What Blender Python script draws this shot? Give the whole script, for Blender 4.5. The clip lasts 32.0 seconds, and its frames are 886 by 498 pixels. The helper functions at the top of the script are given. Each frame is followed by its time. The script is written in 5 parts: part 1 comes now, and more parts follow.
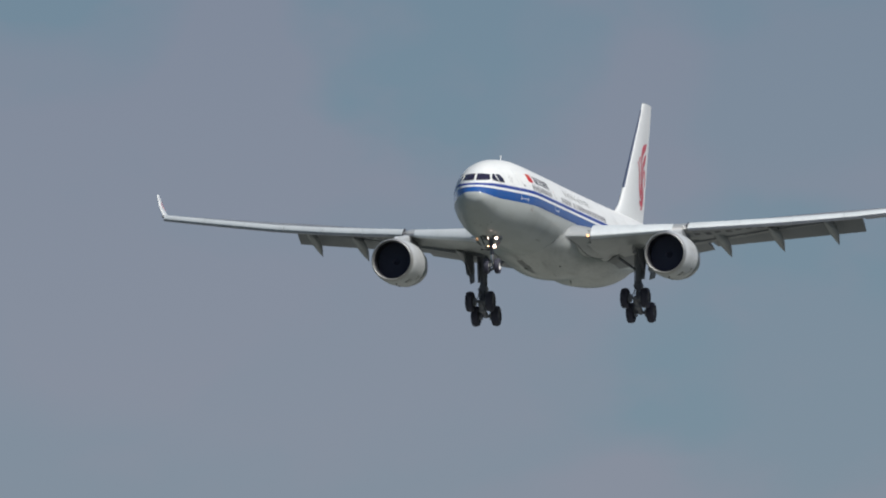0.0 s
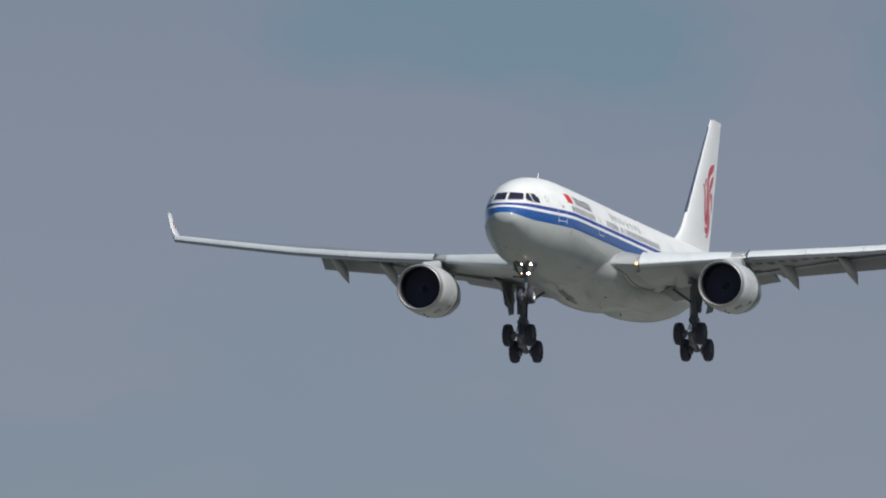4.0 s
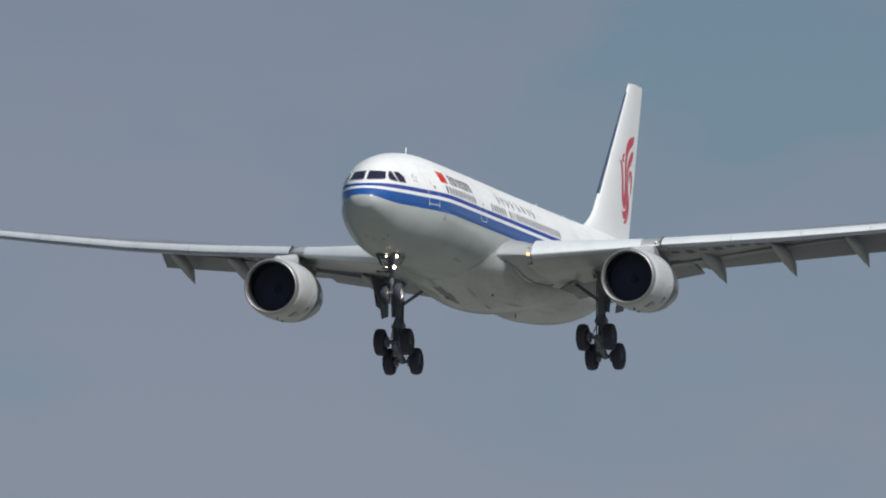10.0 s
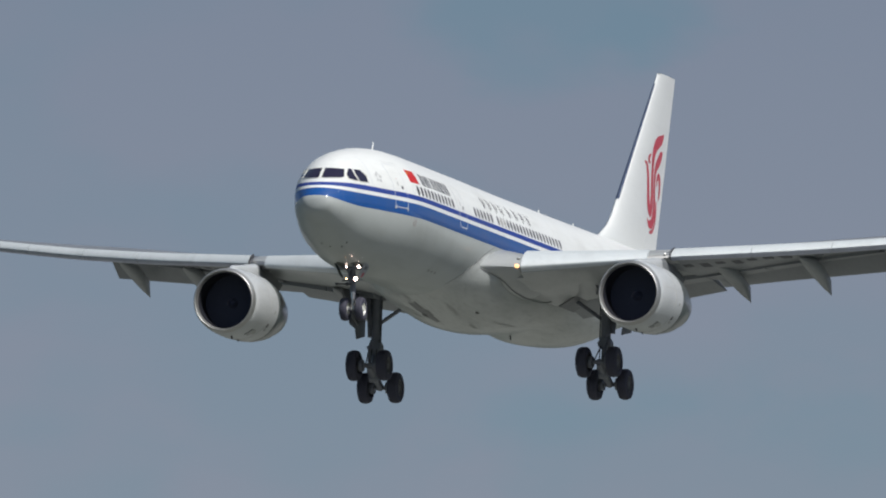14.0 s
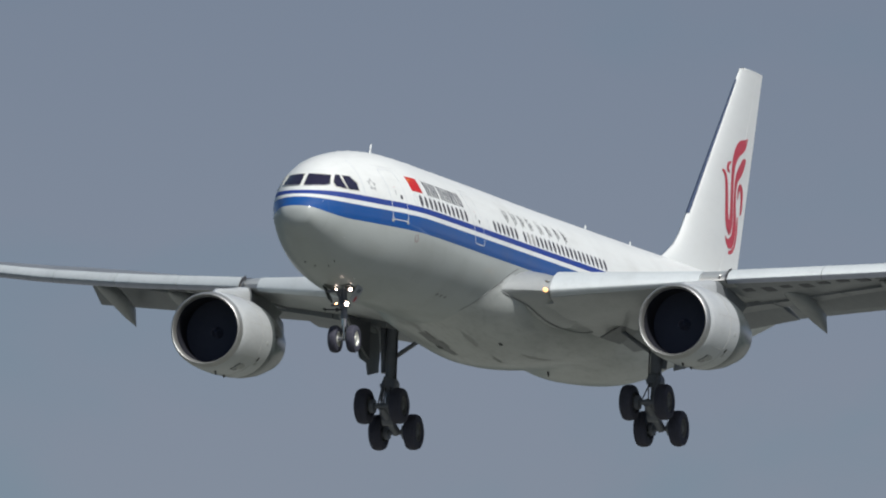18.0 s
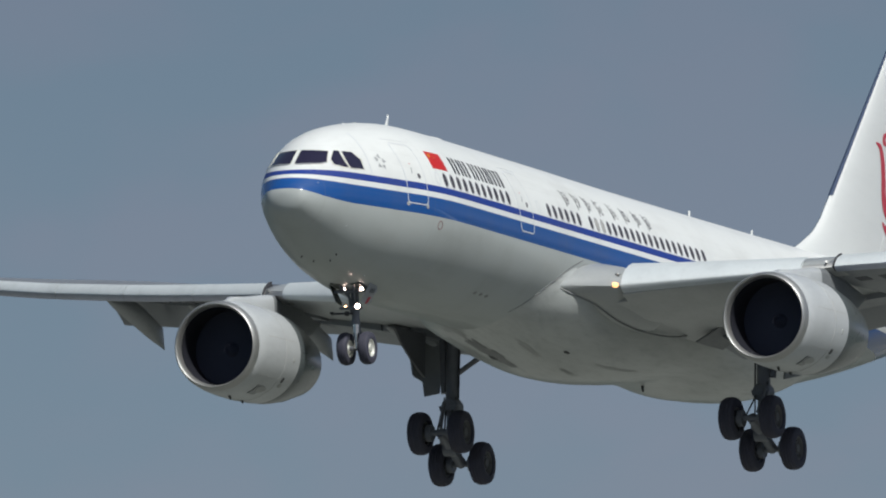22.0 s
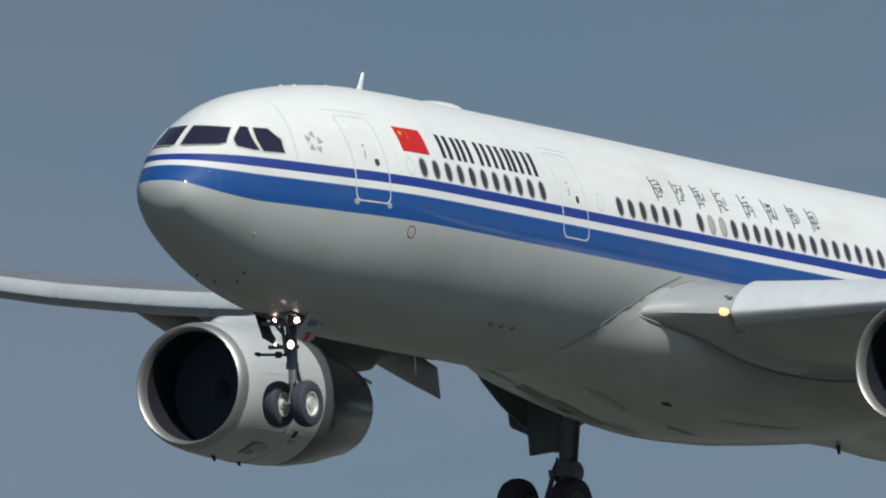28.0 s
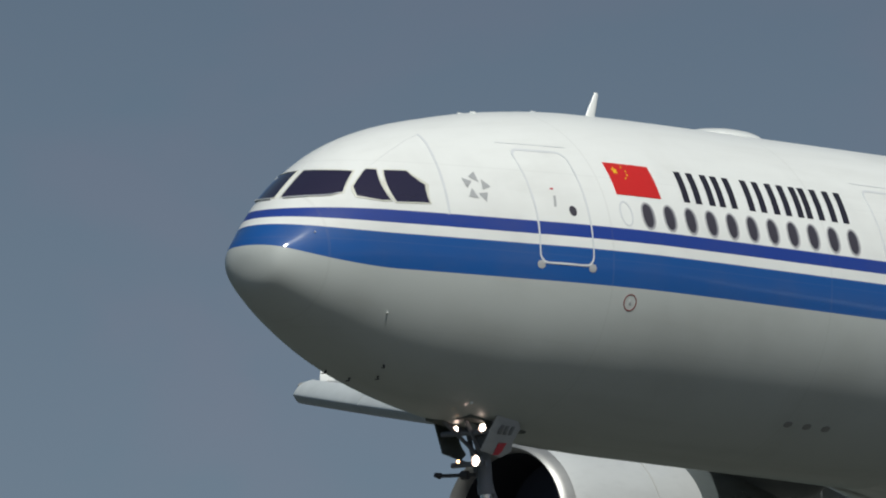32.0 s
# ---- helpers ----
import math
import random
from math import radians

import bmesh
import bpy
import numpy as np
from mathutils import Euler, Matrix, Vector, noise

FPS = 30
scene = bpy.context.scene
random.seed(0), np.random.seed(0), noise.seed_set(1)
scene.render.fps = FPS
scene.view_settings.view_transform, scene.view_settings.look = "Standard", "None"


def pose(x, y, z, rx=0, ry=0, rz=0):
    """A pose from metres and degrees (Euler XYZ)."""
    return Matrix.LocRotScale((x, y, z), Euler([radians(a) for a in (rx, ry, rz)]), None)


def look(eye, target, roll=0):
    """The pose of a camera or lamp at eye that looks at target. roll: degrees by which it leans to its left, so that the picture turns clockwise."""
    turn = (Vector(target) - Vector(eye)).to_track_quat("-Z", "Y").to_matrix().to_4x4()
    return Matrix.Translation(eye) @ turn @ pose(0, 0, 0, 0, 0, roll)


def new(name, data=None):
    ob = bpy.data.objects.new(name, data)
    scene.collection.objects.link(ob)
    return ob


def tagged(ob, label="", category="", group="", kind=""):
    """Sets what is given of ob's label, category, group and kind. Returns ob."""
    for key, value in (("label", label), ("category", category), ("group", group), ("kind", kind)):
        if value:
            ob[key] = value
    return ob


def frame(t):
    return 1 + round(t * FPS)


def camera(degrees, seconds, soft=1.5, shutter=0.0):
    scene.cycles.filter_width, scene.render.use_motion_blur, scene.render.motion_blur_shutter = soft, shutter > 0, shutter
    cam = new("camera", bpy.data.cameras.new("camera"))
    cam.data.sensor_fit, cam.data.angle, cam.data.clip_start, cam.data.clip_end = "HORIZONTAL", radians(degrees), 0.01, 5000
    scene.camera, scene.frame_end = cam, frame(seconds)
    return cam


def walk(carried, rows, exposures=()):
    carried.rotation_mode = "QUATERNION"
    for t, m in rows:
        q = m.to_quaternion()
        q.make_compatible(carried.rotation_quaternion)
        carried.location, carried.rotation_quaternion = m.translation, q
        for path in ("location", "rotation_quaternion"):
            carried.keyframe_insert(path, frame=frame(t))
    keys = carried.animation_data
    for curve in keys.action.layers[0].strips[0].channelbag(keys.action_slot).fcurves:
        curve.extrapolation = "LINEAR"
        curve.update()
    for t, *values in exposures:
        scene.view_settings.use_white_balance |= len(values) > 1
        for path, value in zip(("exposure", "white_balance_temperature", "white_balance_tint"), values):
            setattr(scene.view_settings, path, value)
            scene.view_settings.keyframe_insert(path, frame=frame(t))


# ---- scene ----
# A wide-body airliner on final approach, filmed from the ground through a very long lens.
# The airliner's own axes: x runs aft, y to starboard, z up from the middle of the cabin tube.

CAMERA_ROWS = [
    (0, 93.1357, 0.5980, -77.0979), (0.5, 93.1516, 0.6103, -77.1083), (1, 93.1808, 0.7984, -76.9674),
    (1.5, 93.1982, 0.7883, -76.8655), (2, 93.2092, 0.5252, -76.7544), (2.5, 93.2179, 0.2915, -76.6478),
    (3, 93.2178, 0.0708, -76.5593), (3.5, 93.2187, -0.1920, -76.4874), (4, 93.2169, -0.2355, -76.3746),
    (4.5, 93.2282, -0.3805, -76.2718), (6.5, 93.2561, -0.9005, -75.8501), (7, 93.2676, -0.6935, -75.6992),
    (7.5, 93.2794, -0.3501, -75.5791), (8, 93.2953, -0.0298, -75.4769), (8.5, 93.2963, 0.1727, -75.3206),
    (9, 93.3029, 0.1708, -75.2016), (9.5, 93.2838, 0.3247, -75.0627), (10, 93.2922, 0.5359, -74.9042),
    (10.5, 93.2874, 0.5588, -74.6636), (11, 93.2932, 0.4003, -74.4227), (11.5, 93.3106, 0.2479, -74.1922),
    (12, 93.3148, -0.0509, -74.0360), (12.5, 93.3277, -0.1323, -73.9111), (13, 93.3423, -0.0220, -73.7564),
    (13.5, 93.3569, 0.0255, -73.6226), (14, 93.3804, -0.1093, -73.4166), (14.5, 93.4046, -0.2136, -73.1986),
    (15, 93.4140, -0.4356, -72.9570), (15.5, 93.4319, -0.3384, -72.6892), (17.5, 93.4942, -0.3826, -71.5577),
    (18, 93.5058, -0.3224, -71.2359), (18.5, 93.5234, -0.2762, -70.9400), (19, 93.5356, -0.3117, -70.6811),
    (19.5, 93.5527, -0.0179, -70.3095), (20, 93.5563, 0.2983, -69.7921), (20.5, 93.5629, 0.4126, -69.3600),
    (21, 93.5747, 0.6510, -68.9069), (21.5, 93.6015, 1.0786, -68.4230), (22, 93.6251, 1.4111, -67.9212),
    (22.5, 93.6552, 1.8959, -67.3461), (23, 93.6914, 1.7121, -66.8419), (23.5, 93.7132, 1.4891, -66.3447),
    (24, 93.7378, 1.2353, -65.8066), (24.5, 93.7135, 1.1528, -65.2478), (25, 93.7352, 0.9429, -64.6436),
    (25.5, 93.7656, 0.8535, -63.9787), (26, 93.8176, 0.7652, -63.1697), (26.5, 93.8669, 0.2898, -62.2419),
    (28.5, 93.9946, -0.7654, -58.8001), (29, 94.0429, -0.6742, -57.6563), (29.5, 94.0914, -0.0590, -56.3618),
    (30, 94.1253, -0.7447, -54.9751), (30.5, 94.1906, 0.2582, -53.4624), (31, 94.2325, 0.3768, -51.9598),
    (31.5, 94.3000, 0.7946, -50.3199), (32, 94.3438, 1.1563, -48.5197),
]
TILT_ROWS = [
    (0, 0.24, 2.78), (0.5, 0.16, 2.82), (1, 0.10, 2.83), (1.5, 0.04, 2.84), (2, -0.04, 2.84),
    (2.5, -0.11, 2.85), (3, -0.17, 2.86), (3.5, -0.20, 2.87), (4, -0.21, 2.88), (4.5, -0.19, 2.90),
    (6.5, -0.10, 2.89), (7, -0.04, 2.89), (7.5, 0.03, 2.91), (8, 0.09, 2.92), (8.5, 0.12, 2.93),
    (9, 0.14, 2.94), (9.5, 0.13, 2.94), (10, 0.11, 2.94), (10.5, 0.08, 2.95), (11, 0.04, 2.95),
    (11.5, -0.00, 2.95), (12, -0.05, 2.95), (12.5, -0.09, 2.95), (13, -0.12, 2.96), (13.5, -0.13, 2.97),
    (14, -0.12, 2.98), (14.5, -0.11, 2.98), (15, -0.10, 2.99), (15.5, -0.09, 3.01), (17.5, -0.00, 3.06),
    (18, 0.11, 3.01), (18.5, 0.24, 2.98), (19, 0.35, 2.99), (19.5, 0.41, 3.06), (20, 0.42, 3.19),
    (20.5, 0.38, 3.33), (21, 0.30, 3.45), (21.5, 0.19, 3.51), (22, 0.07, 3.49), (22.5, -0.06, 3.42),
    (23, -0.16, 3.30), (23.5, -0.23, 3.21), (24, -0.29, 3.20), (24.5, -0.34, 3.28), (25, -0.40, 3.39),
    (25.5, -0.48, 3.47), (26, -0.56, 3.46), (26.5, -0.58, 3.26), (28.5, -0.16, 1.66), (29, -0.04, 1.44),
    (29.5, 0.07, 1.45), (30, 0.16, 1.35), (30.5, 0.21, 1.88), (31, 0.22, 2.16), (31.5, 0.19, 2.37),
    (32, 0.14, 2.48),
]
FLIGHT = ((-0.001891107, 0.06158051, -69.84828, 2753.659), (-0.001440871, 0.1383337, -8.083262, 627.2511), (0, 0, -3.298702, 158.5925))
cam = camera(1.2, 32.0, soft=2.0)
walk(cam, [(t, pose(0, 0, 1.7, rx, ry, rz)) for t, rx, ry, rz in CAMERA_ROWS], exposures=[(0, 0.16, 6500, 13), (12, 0.16, 6500, 13), (20, 0.07, 6470, 11), (26, 0.01, 6420, 10), (29, -0.02, 6500, 10), (31, -0.04, 6500, 10), (32, -0.15, 6600, 8)])

# ---- sky, sun ----
SUN_ELEVATION, SUN_BEARING = 49.0, 214.0     # degrees; bearing clockwise from +y


def link(tree, a, b):
    tree.links.new(a, b)


def math_node(tree, op, a, b=None, c=None, clamp=False):
    n = tree.nodes.new("ShaderNodeMath")
    n.operation, n.use_clamp = op, clamp
    for i, v in enumerate((a, b, c)):
        if v is None:
            continue
        if isinstance(v, (int, float)):
            n.inputs[i].default_value = v
        else:
            link(tree, v, n.inputs[i])
    return n.outputs[0]


def mix_colour(tree, fac, a, b, mode="MIX"):
    n = tree.nodes.new("ShaderNodeMix")
    n.data_type, n.blend_type = "RGBA", mode
    for sock, v in ((n.inputs[0], fac), (n.inputs[6], a), (n.inputs[7], b)):
        if isinstance(v, (int, float)):
            sock.default_value = v
        elif isinstance(v, tuple):
            sock.default_value = (*v, 1.0)
        else:
            link(tree, v, sock)
    return n.outputs[2]


def noise_node(tree, vector, scale, detail=4.0, rough=0.55, distort=0.0):
    n = tree.nodes.new("ShaderNodeTexNoise")
    n.inputs["Scale"].default_value, n.inputs["Detail"].default_value = scale, detail
    n.inputs["Roughness"].default_value, n.inputs["Distortion"].default_value = rough, distort
    if vector is not None:
        link(tree, vector, n.inputs["Vector"])
    return n.outputs["Fac"]


def ramp(tree, fac, lo, hi):
    n = tree.nodes.new("ShaderNodeMapRange")
    n.interpolation_type = "SMOOTHSTEP"
    link(tree, fac, n.inputs[0])
    n.inputs[1].default_value, n.inputs[2].default_value = lo, hi
    return n.outputs[0]


def make_world():
    world = bpy.data.worlds.new("hazy_sky")
    scene.world = world
    world.use_nodes = True
    t = world.node_tree
    t.nodes.clear()
    sky = t.nodes.new("ShaderNodeTexSky")
    sky.sky_type, sky.sun_disc = "NISHITA", False
    sky.sun_elevation, sky.sun_rotation = radians(SUN_ELEVATION), radians(SUN_BEARING)
    sky.air_density, sky.dust_density, sky.ozone_density = 1.3, 2.0, 1.5
    coord = t.nodes.new("ShaderNodeTexCoord")
    squash = t.nodes.new("ShaderNodeMapping")
    squash.inputs["Scale"].default_value = (1.0, 1.0, 1.7)
    link(t, coord.outputs["Generated"], squash.inputs[0])
    big = noise_node(t, squash.outputs[0], 85.0, 3.0, 0.5, 0.3)
    fine = noise_node(t, squash.outputs[0], 300.0, 3.0, 0.55)
    cover = ramp(t, math_node(t, "ADD", math_node(t, "MULTIPLY", big, 0.82), math_node(t, "MULTIPLY", fine, 0.18)), 0.38, 0.60)
    axes = t.nodes.new("ShaderNodeSeparateXYZ")
    link(t, coord.outputs["Generated"], axes.inputs[0])
    across = math_node(t, "ADD", math_node(t, "MULTIPLY", axes.outputs[0], 0.454), math_node(t, "MULTIPLY", axes.outputs[1], -0.891))
    bearing = math_node(t, "MULTIPLY", math_node(t, "ARCTAN2", axes.outputs[0], axes.outputs[1]), 57.29578)
    height = math_node(t, "MULTIPLY", math_node(t, "ARCSINE", axes.outputs[2]), 57.29578)
    low = math_node(t, "MAXIMUM", math_node(t, "MINIMUM", height, 4.8), 2.4)
    haze = math_node(t, "MULTIPLY_ADD", math_node(t, "SUBTRACT", low, 3.15), -HAZE_THINS, 1.15)
    cover = math_node(t, "MULTIPLY_ADD", math_node(t, "SUBTRACT", cover, 0.5), 0.55, 0.52)
    cover = math_node(t, "MULTIPLY_ADD", across, CLOUD_SLOPE, cover, clamp=True)
    for a, e, wide, tall, amount in CLOUDS:              # banks of cloud, and clear gaps between them
        u = math_node(t, "DIVIDE", math_node(t, "SUBTRACT", bearing, a), wide)
        v = math_node(t, "DIVIDE", math_node(t, "SUBTRACT", height, e), tall)
        q = math_node(t, "ADD", math_node(t, "MULTIPLY", u, u), math_node(t, "MULTIPLY", v, v))
        q = math_node(t, "ADD", q, math_node(t, "MULTIPLY", math_node(t, "SUBTRACT", fine, 0.5), 2.2))
        cover = math_node(t, "MULTIPLY_ADD", ramp(t, q, 1.5, 0.15), amount, cover)
    cover = math_node(t, "MAXIMUM", math_node(t, "MINIMUM", cover, 1.15), 0.0)
    veil = mix_colour(t, cover, SKY_BLUE, SKY_CLOUD)
    overhead = ramp(t, axes.outputs[2], 0.10, 0.45)
    veil = mix_colour(t, overhead, veil, (0.98, 1.0, 0.93))             # white haze high up
    tinted = mix_colour(t, 1.0, sky.outputs[0], veil, "MULTIPLY")
    tinted = mix_colour(t, 1.0, tinted, math_node(t, "MAXIMUM", haze, overhead), "MULTIPLY")
    back = t.nodes.new("ShaderNodeBackground")
    back.inputs[1].default_value = SKY_STRENGTH
    link(t, tinted, back.inputs[0])
    out = t.nodes.new("ShaderNodeOutputWorld")
    link(t, back.outputs[0], out.inputs[0])


SKY_STRENGTH, HAZE_THINS, CLOUD_SLOPE = 0.0520, 0.30, 1.3          # the haze thins with height, a little for each degree
SKY_BLUE, SKY_CLOUD = (0.69, 0.97, 1.52), (0.875, 0.98, 1.53)     # thin haze, and cloud veil before it
CLOUDS = (  # bearing, height, half-width, half-height in degrees; how much more or less cloud
    (77.14, 3.44, 0.20, 0.20, -0.8), (76.62, 3.45, 0.20, 0.14, -0.6), (76.39, 3.55, 0.36, 0.13, -0.9), (77.62, 2.95, 0.28, 0.22, -0.7), (77.55, 3.55, 0.20, 0.12, -0.5),
    (77.35, 3.30, 0.14, 0.30, 0.4), (76.85, 3.35, 0.12, 0.16, 0.4), (76.35, 3.36, 0.45, 0.08, 0.4), (76.9, 2.98, 0.40, 0.16, 0.3),
    (75.43, 3.58, 0.32, 0.17, -0.9), (75.85, 3.42, 0.30, 0.14, 0.4), (73.55, 3.72, 0.22, 0.13, -0.9), (73.9, 3.1, 0.5, 0.12, -0.4),
    (69.15, 3.84, 0.40, 0.20, -0.8), (69.75, 3.95, 0.35, 0.25, 0.7), (66.65, 4.0, 0.6, 0.18, 0.7), (71.0, 3.6, 0.5, 0.3, 0.3), (50.5, 4.5, 7.0, 1.2, 0.6),
)
make_world()

sun = new("sun", bpy.data.lights.new("sun", "SUN"))
sun.data.energy, sun.data.angle, sun.data.color = 3.2, radians(0.6), (0.985, 0.99, 0.95)
_e, _b = radians(SUN_ELEVATION), radians(SUN_BEARING)
SUN_WAY = Vector((math.cos(_e) * math.sin(_b), math.cos(_e) * math.cos(_b), math.sin(_e)))
sun.matrix_world = look(SUN_WAY * 500, (0, 0, 0))


# ---- materials ----
def material(name, colour, rough=0.4, metal=0.0, coat=0.0, grime=0.12, grime_scale=0.6, bump=0.0, bump_scale=30.0, streak=(0.25, 1.0, 1.0)):
    """Paint, rubber or metal with soft soiling at two sizes and a little relief."""
    m = bpy.data.materials.new(name)
    m.use_nodes = True
    t = m.node_tree
    b = t.nodes["Principled BSDF"]
    b.inputs["Roughness"].default_value, b.inputs["Metallic"].default_value = rough, metal
    b.inputs["Coat Weight"].default_value, b.inputs["Coat Roughness"].default_value = coat, 0.08
    coord = t.nodes.new("ShaderNodeTexCoord")
    mapping = t.nodes.new("ShaderNodeMapping")
    mapping.inputs["Scale"].default_value = streak
    link(t, coord.outputs["Object"], mapping.inputs[0])
    wide = noise_node(t, mapping.outputs[0], grime_scale, 5.0, 0.6)
    fine = noise_node(t, mapping.outputs[0], grime_scale * 9, 4.0, 0.6)
    dirt = math_node(t, "ADD", math_node(t, "MULTIPLY", ramp(t, wide, 0.42, 0.75), 0.65), math_node(t, "MULTIPLY", ramp(t, fine, 0.45, 0.8), 0.35))
    fac = math_node(t, "MULTIPLY", dirt, grime)
    dark = tuple(c * 0.35 for c in colour) if max(colour) > 0.03 else (0.09, 0.085, 0.08)
    base = mix_colour(t, fac, colour, dark)
    link(t, base, b.inputs["Base Color"])
    link(t, math_node(t, "ADD", math_node(t, "MULTIPLY", fine, 0.16), rough - 0.08, clamp=True), b.inputs["Roughness"])
    if bump:
        n = t.nodes.new("ShaderNodeBump")
        n.inputs["Strength"].default_value, n.inputs["Distance"].default_value = bump, 0.01
        link(t, noise_node(t, coord.outputs["Object"], bump_scale, 3.0), n.inputs["Height"])
        link(t, n.outputs[0], b.inputs["Normal"])
    return m


def glow(name, colour, strength):
    m = bpy.data.materials.new(name)
    m.use_nodes = True
    b = m.node_tree.nodes["Principled BSDF"]
    b.inputs["Base Color"].default_value = (*colour, 1)
    b.inputs["Emission Color"].default_value = (*colour, 1)
    b.inputs["Emission Strength"].default_value = strength
    return m


def livery():
    """White crown, two blue cheat lines, pale grey belly, with faint skin joints, rivet rows and streaks."""
    m = bpy.data.materials.new("livery_paint")
    m.use_nodes = True
    t = m.node_tree
    b = t.nodes["Principled BSDF"]
    coord = t.nodes.new("ShaderNodeTexCoord")
    axes = t.nodes.new("ShaderNodeSeparateXYZ")
    link(t, coord.outputs["Object"], axes.inputs[0])
    x, y, z = axes.outputs
    r = math_node(t, "DIVIDE", math_node(t, "SUBTRACT", 3.0, x), 2.15, clamp=True)
    r = math_node(t, "POWER", r, 2.0)
    def edge(at_body, at_nose):
        level = math_node(t, "MULTIPLY_ADD", r, at_nose - at_body, at_body)
        return math_node(t, "DIVIDE", math_node(t, "SUBTRACT", z, level), 0.012, clamp=True)
    low, band_top, line_low, line_top = edge(-0.285, 0.035), edge(0.305, 0.425), edge(0.48, 0.55), edge(0.70, 0.655)
    joints = math_node(t, "LESS_THAN", math_node(t, "ABSOLUTE", math_node(t, "SUBTRACT", math_node(t, "MODULO", math_node(t, "ADD", x, 0.9), 5.33), 2.6)), 0.02)
    lap = math_node(t, "LESS_THAN", math_node(t, "ABSOLUTE", math_node(t, "SUBTRACT", math_node(t, "MODULO", math_node(t, "ADD", z, 9.0), 1.41), 0.7)), 0.012)
    seam = math_node(t, "MAXIMUM", joints, math_node(t, "MULTIPLY", lap, 0.6))
    m1 = t.nodes.new("ShaderNodeMapping")
    m1.inputs["Scale"].default_value = (0.12, 0.8, 0.9)
    link(t, coord.outputs["Object"], m1.inputs[0])
    streaks = ramp(t, noise_node(t, m1.outputs[0], 1.5, 6.0, 0.62), 0.45, 0.78)
    blotch = ramp(t, noise_node(t, coord.outputs["Object"], 0.5, 4.0), 0.45, 0.75)
    dirt = math_node(t, "MULTIPLY", math_node(t, "ADD", streaks, blotch), 0.105)
    white, grey, blue, navy = (0.80, 0.815, 0.80), (0.465, 0.495, 0.485), (0.012, 0.090, 0.325), (0.024, 0.058, 0.29)
    c = mix_colour(t, low, grey, blue)
    c = mix_colour(t, band_top, c, white)
    c = mix_colour(t, line_low, c, navy)
    c = mix_colour(t, line_top, c, white)
    c = mix_colour(t, dirt, c, (0.16, 0.14, 0.11))
    c = mix_colour(t, math_node(t, "MULTIPLY", seam, 0.08), c, (0.22, 0.21, 0.20))
    link(t, c, b.inputs["Base Color"])
    link(t, math_node(t, "MULTIPLY_ADD", streaks, 0.14, 0.45), b.inputs["Roughness"])
    b.inputs["Specular IOR Level"].default_value = 0.10
    link(t, math_node(t, "MULTIPLY_ADD", math_node(t, "SUBTRACT", low, band_top), 0.70, 0.25), b.inputs["Coat Weight"])      # the blue band is glossiest
    b.inputs["Coat Roughness"].default_value = 0.09
    n = t.nodes.new("ShaderNodeBump")
    n.inputs["Strength"].default_value, n.inputs["Distance"].default_value = 0.05, 0.02
    link(t, noise_node(t, coord.outputs["Object"], 1.3, 3.0), n.inputs["Height"])
    link(t, n.outputs[0], b.inputs["Normal"])
    return m


LIVERY = livery()
WHITE = material("white_paint", (0.80, 0.815, 0.80), 0.32, coat=0.3, grime=0.10, grime_scale=0.7)
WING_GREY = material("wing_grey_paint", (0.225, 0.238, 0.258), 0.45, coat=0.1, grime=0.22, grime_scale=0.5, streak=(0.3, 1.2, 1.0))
FAIRING_GREY = material("fairing_grey_paint", (0.49, 0.51, 0.495), 0.38, coat=0.4, grime=0.60, grime_scale=0.7, streak=(0.2, 1.0, 1.0))
CANOE_GREY = material("track_fairing_grey_paint", (0.30, 0.315, 0.33), 0.42, coat=0.15, grime=0.45, grime_scale=0.8, streak=(0.3, 1.0, 1.0))
COWL_GREY = material("cowl_grey_paint", (0.545, 0.565, 0.575), 0.36, coat=0.2, grime=0.25, grime_scale=0.9, streak=(0.35, 1.0, 1.0))
SLEEVE_GREY = material("sleeve_grey_paint", (0.098, 0.114, 0.118), 0.30, coat=0.6, grime=0.4, grime_scale=0.9, streak=(0.35, 1.0, 1.0))
REVEAL = material("window_reveal_reflection", (0.25, 0.25, 0.28), 0.5, grime=0.2, grime_scale=8)
GLOVE_GREY = material("glove_grey_paint", (0.38, 0.395, 0.395), 0.36, coat=0.2, grime=0.25, grime_scale=1.2, streak=(0.4, 1.0, 1.0))
PORT_RED = material("faded_red_paint", (0.24, 0.085, 0.085), 0.45, grime=0.3, grime_scale=9)
# the spinner's white mark, with the intake's shade put into its colour
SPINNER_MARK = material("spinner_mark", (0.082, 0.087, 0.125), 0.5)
HINGE_GREY = material("hinge_fairing_paint", (0.085, 0.088, 0.10), 0.5, grime=0.4, grime_scale=1.5)
DOOR_GREY = material("door_grey_paint", (0.20, 0.21, 0.22), 0.45, grime=0.4, grime_scale=1.5)
SEAM_GREY = material("seam_sealant", (0.27, 0.275, 0.275), 0.6, grime=0.3, grime_scale=2)
RIM_SOILED = material("brake_dusted_alloy", (0.14, 0.14, 0.14), 0.55, grime=0.6, grime_scale=5, streak=(1, 1, 1))
COWL_JOINT = material("cowl_joint", (0.47, 0.47, 0.46), 0.5)
VENT_GREY = material("vent_grey", (0.24, 0.24, 0.24), 0.6)
LIP_METAL = material("bare_aluminium", (0.50, 0.50, 0.49), 0.50, metal=0.85, grime=0.15, grime_scale=1.2)
SLAT_METAL = material("slat_grey_paint", (0.56, 0.60, 0.615), 0.55, metal=0.0, grime=0.25, grime_scale=0.8)
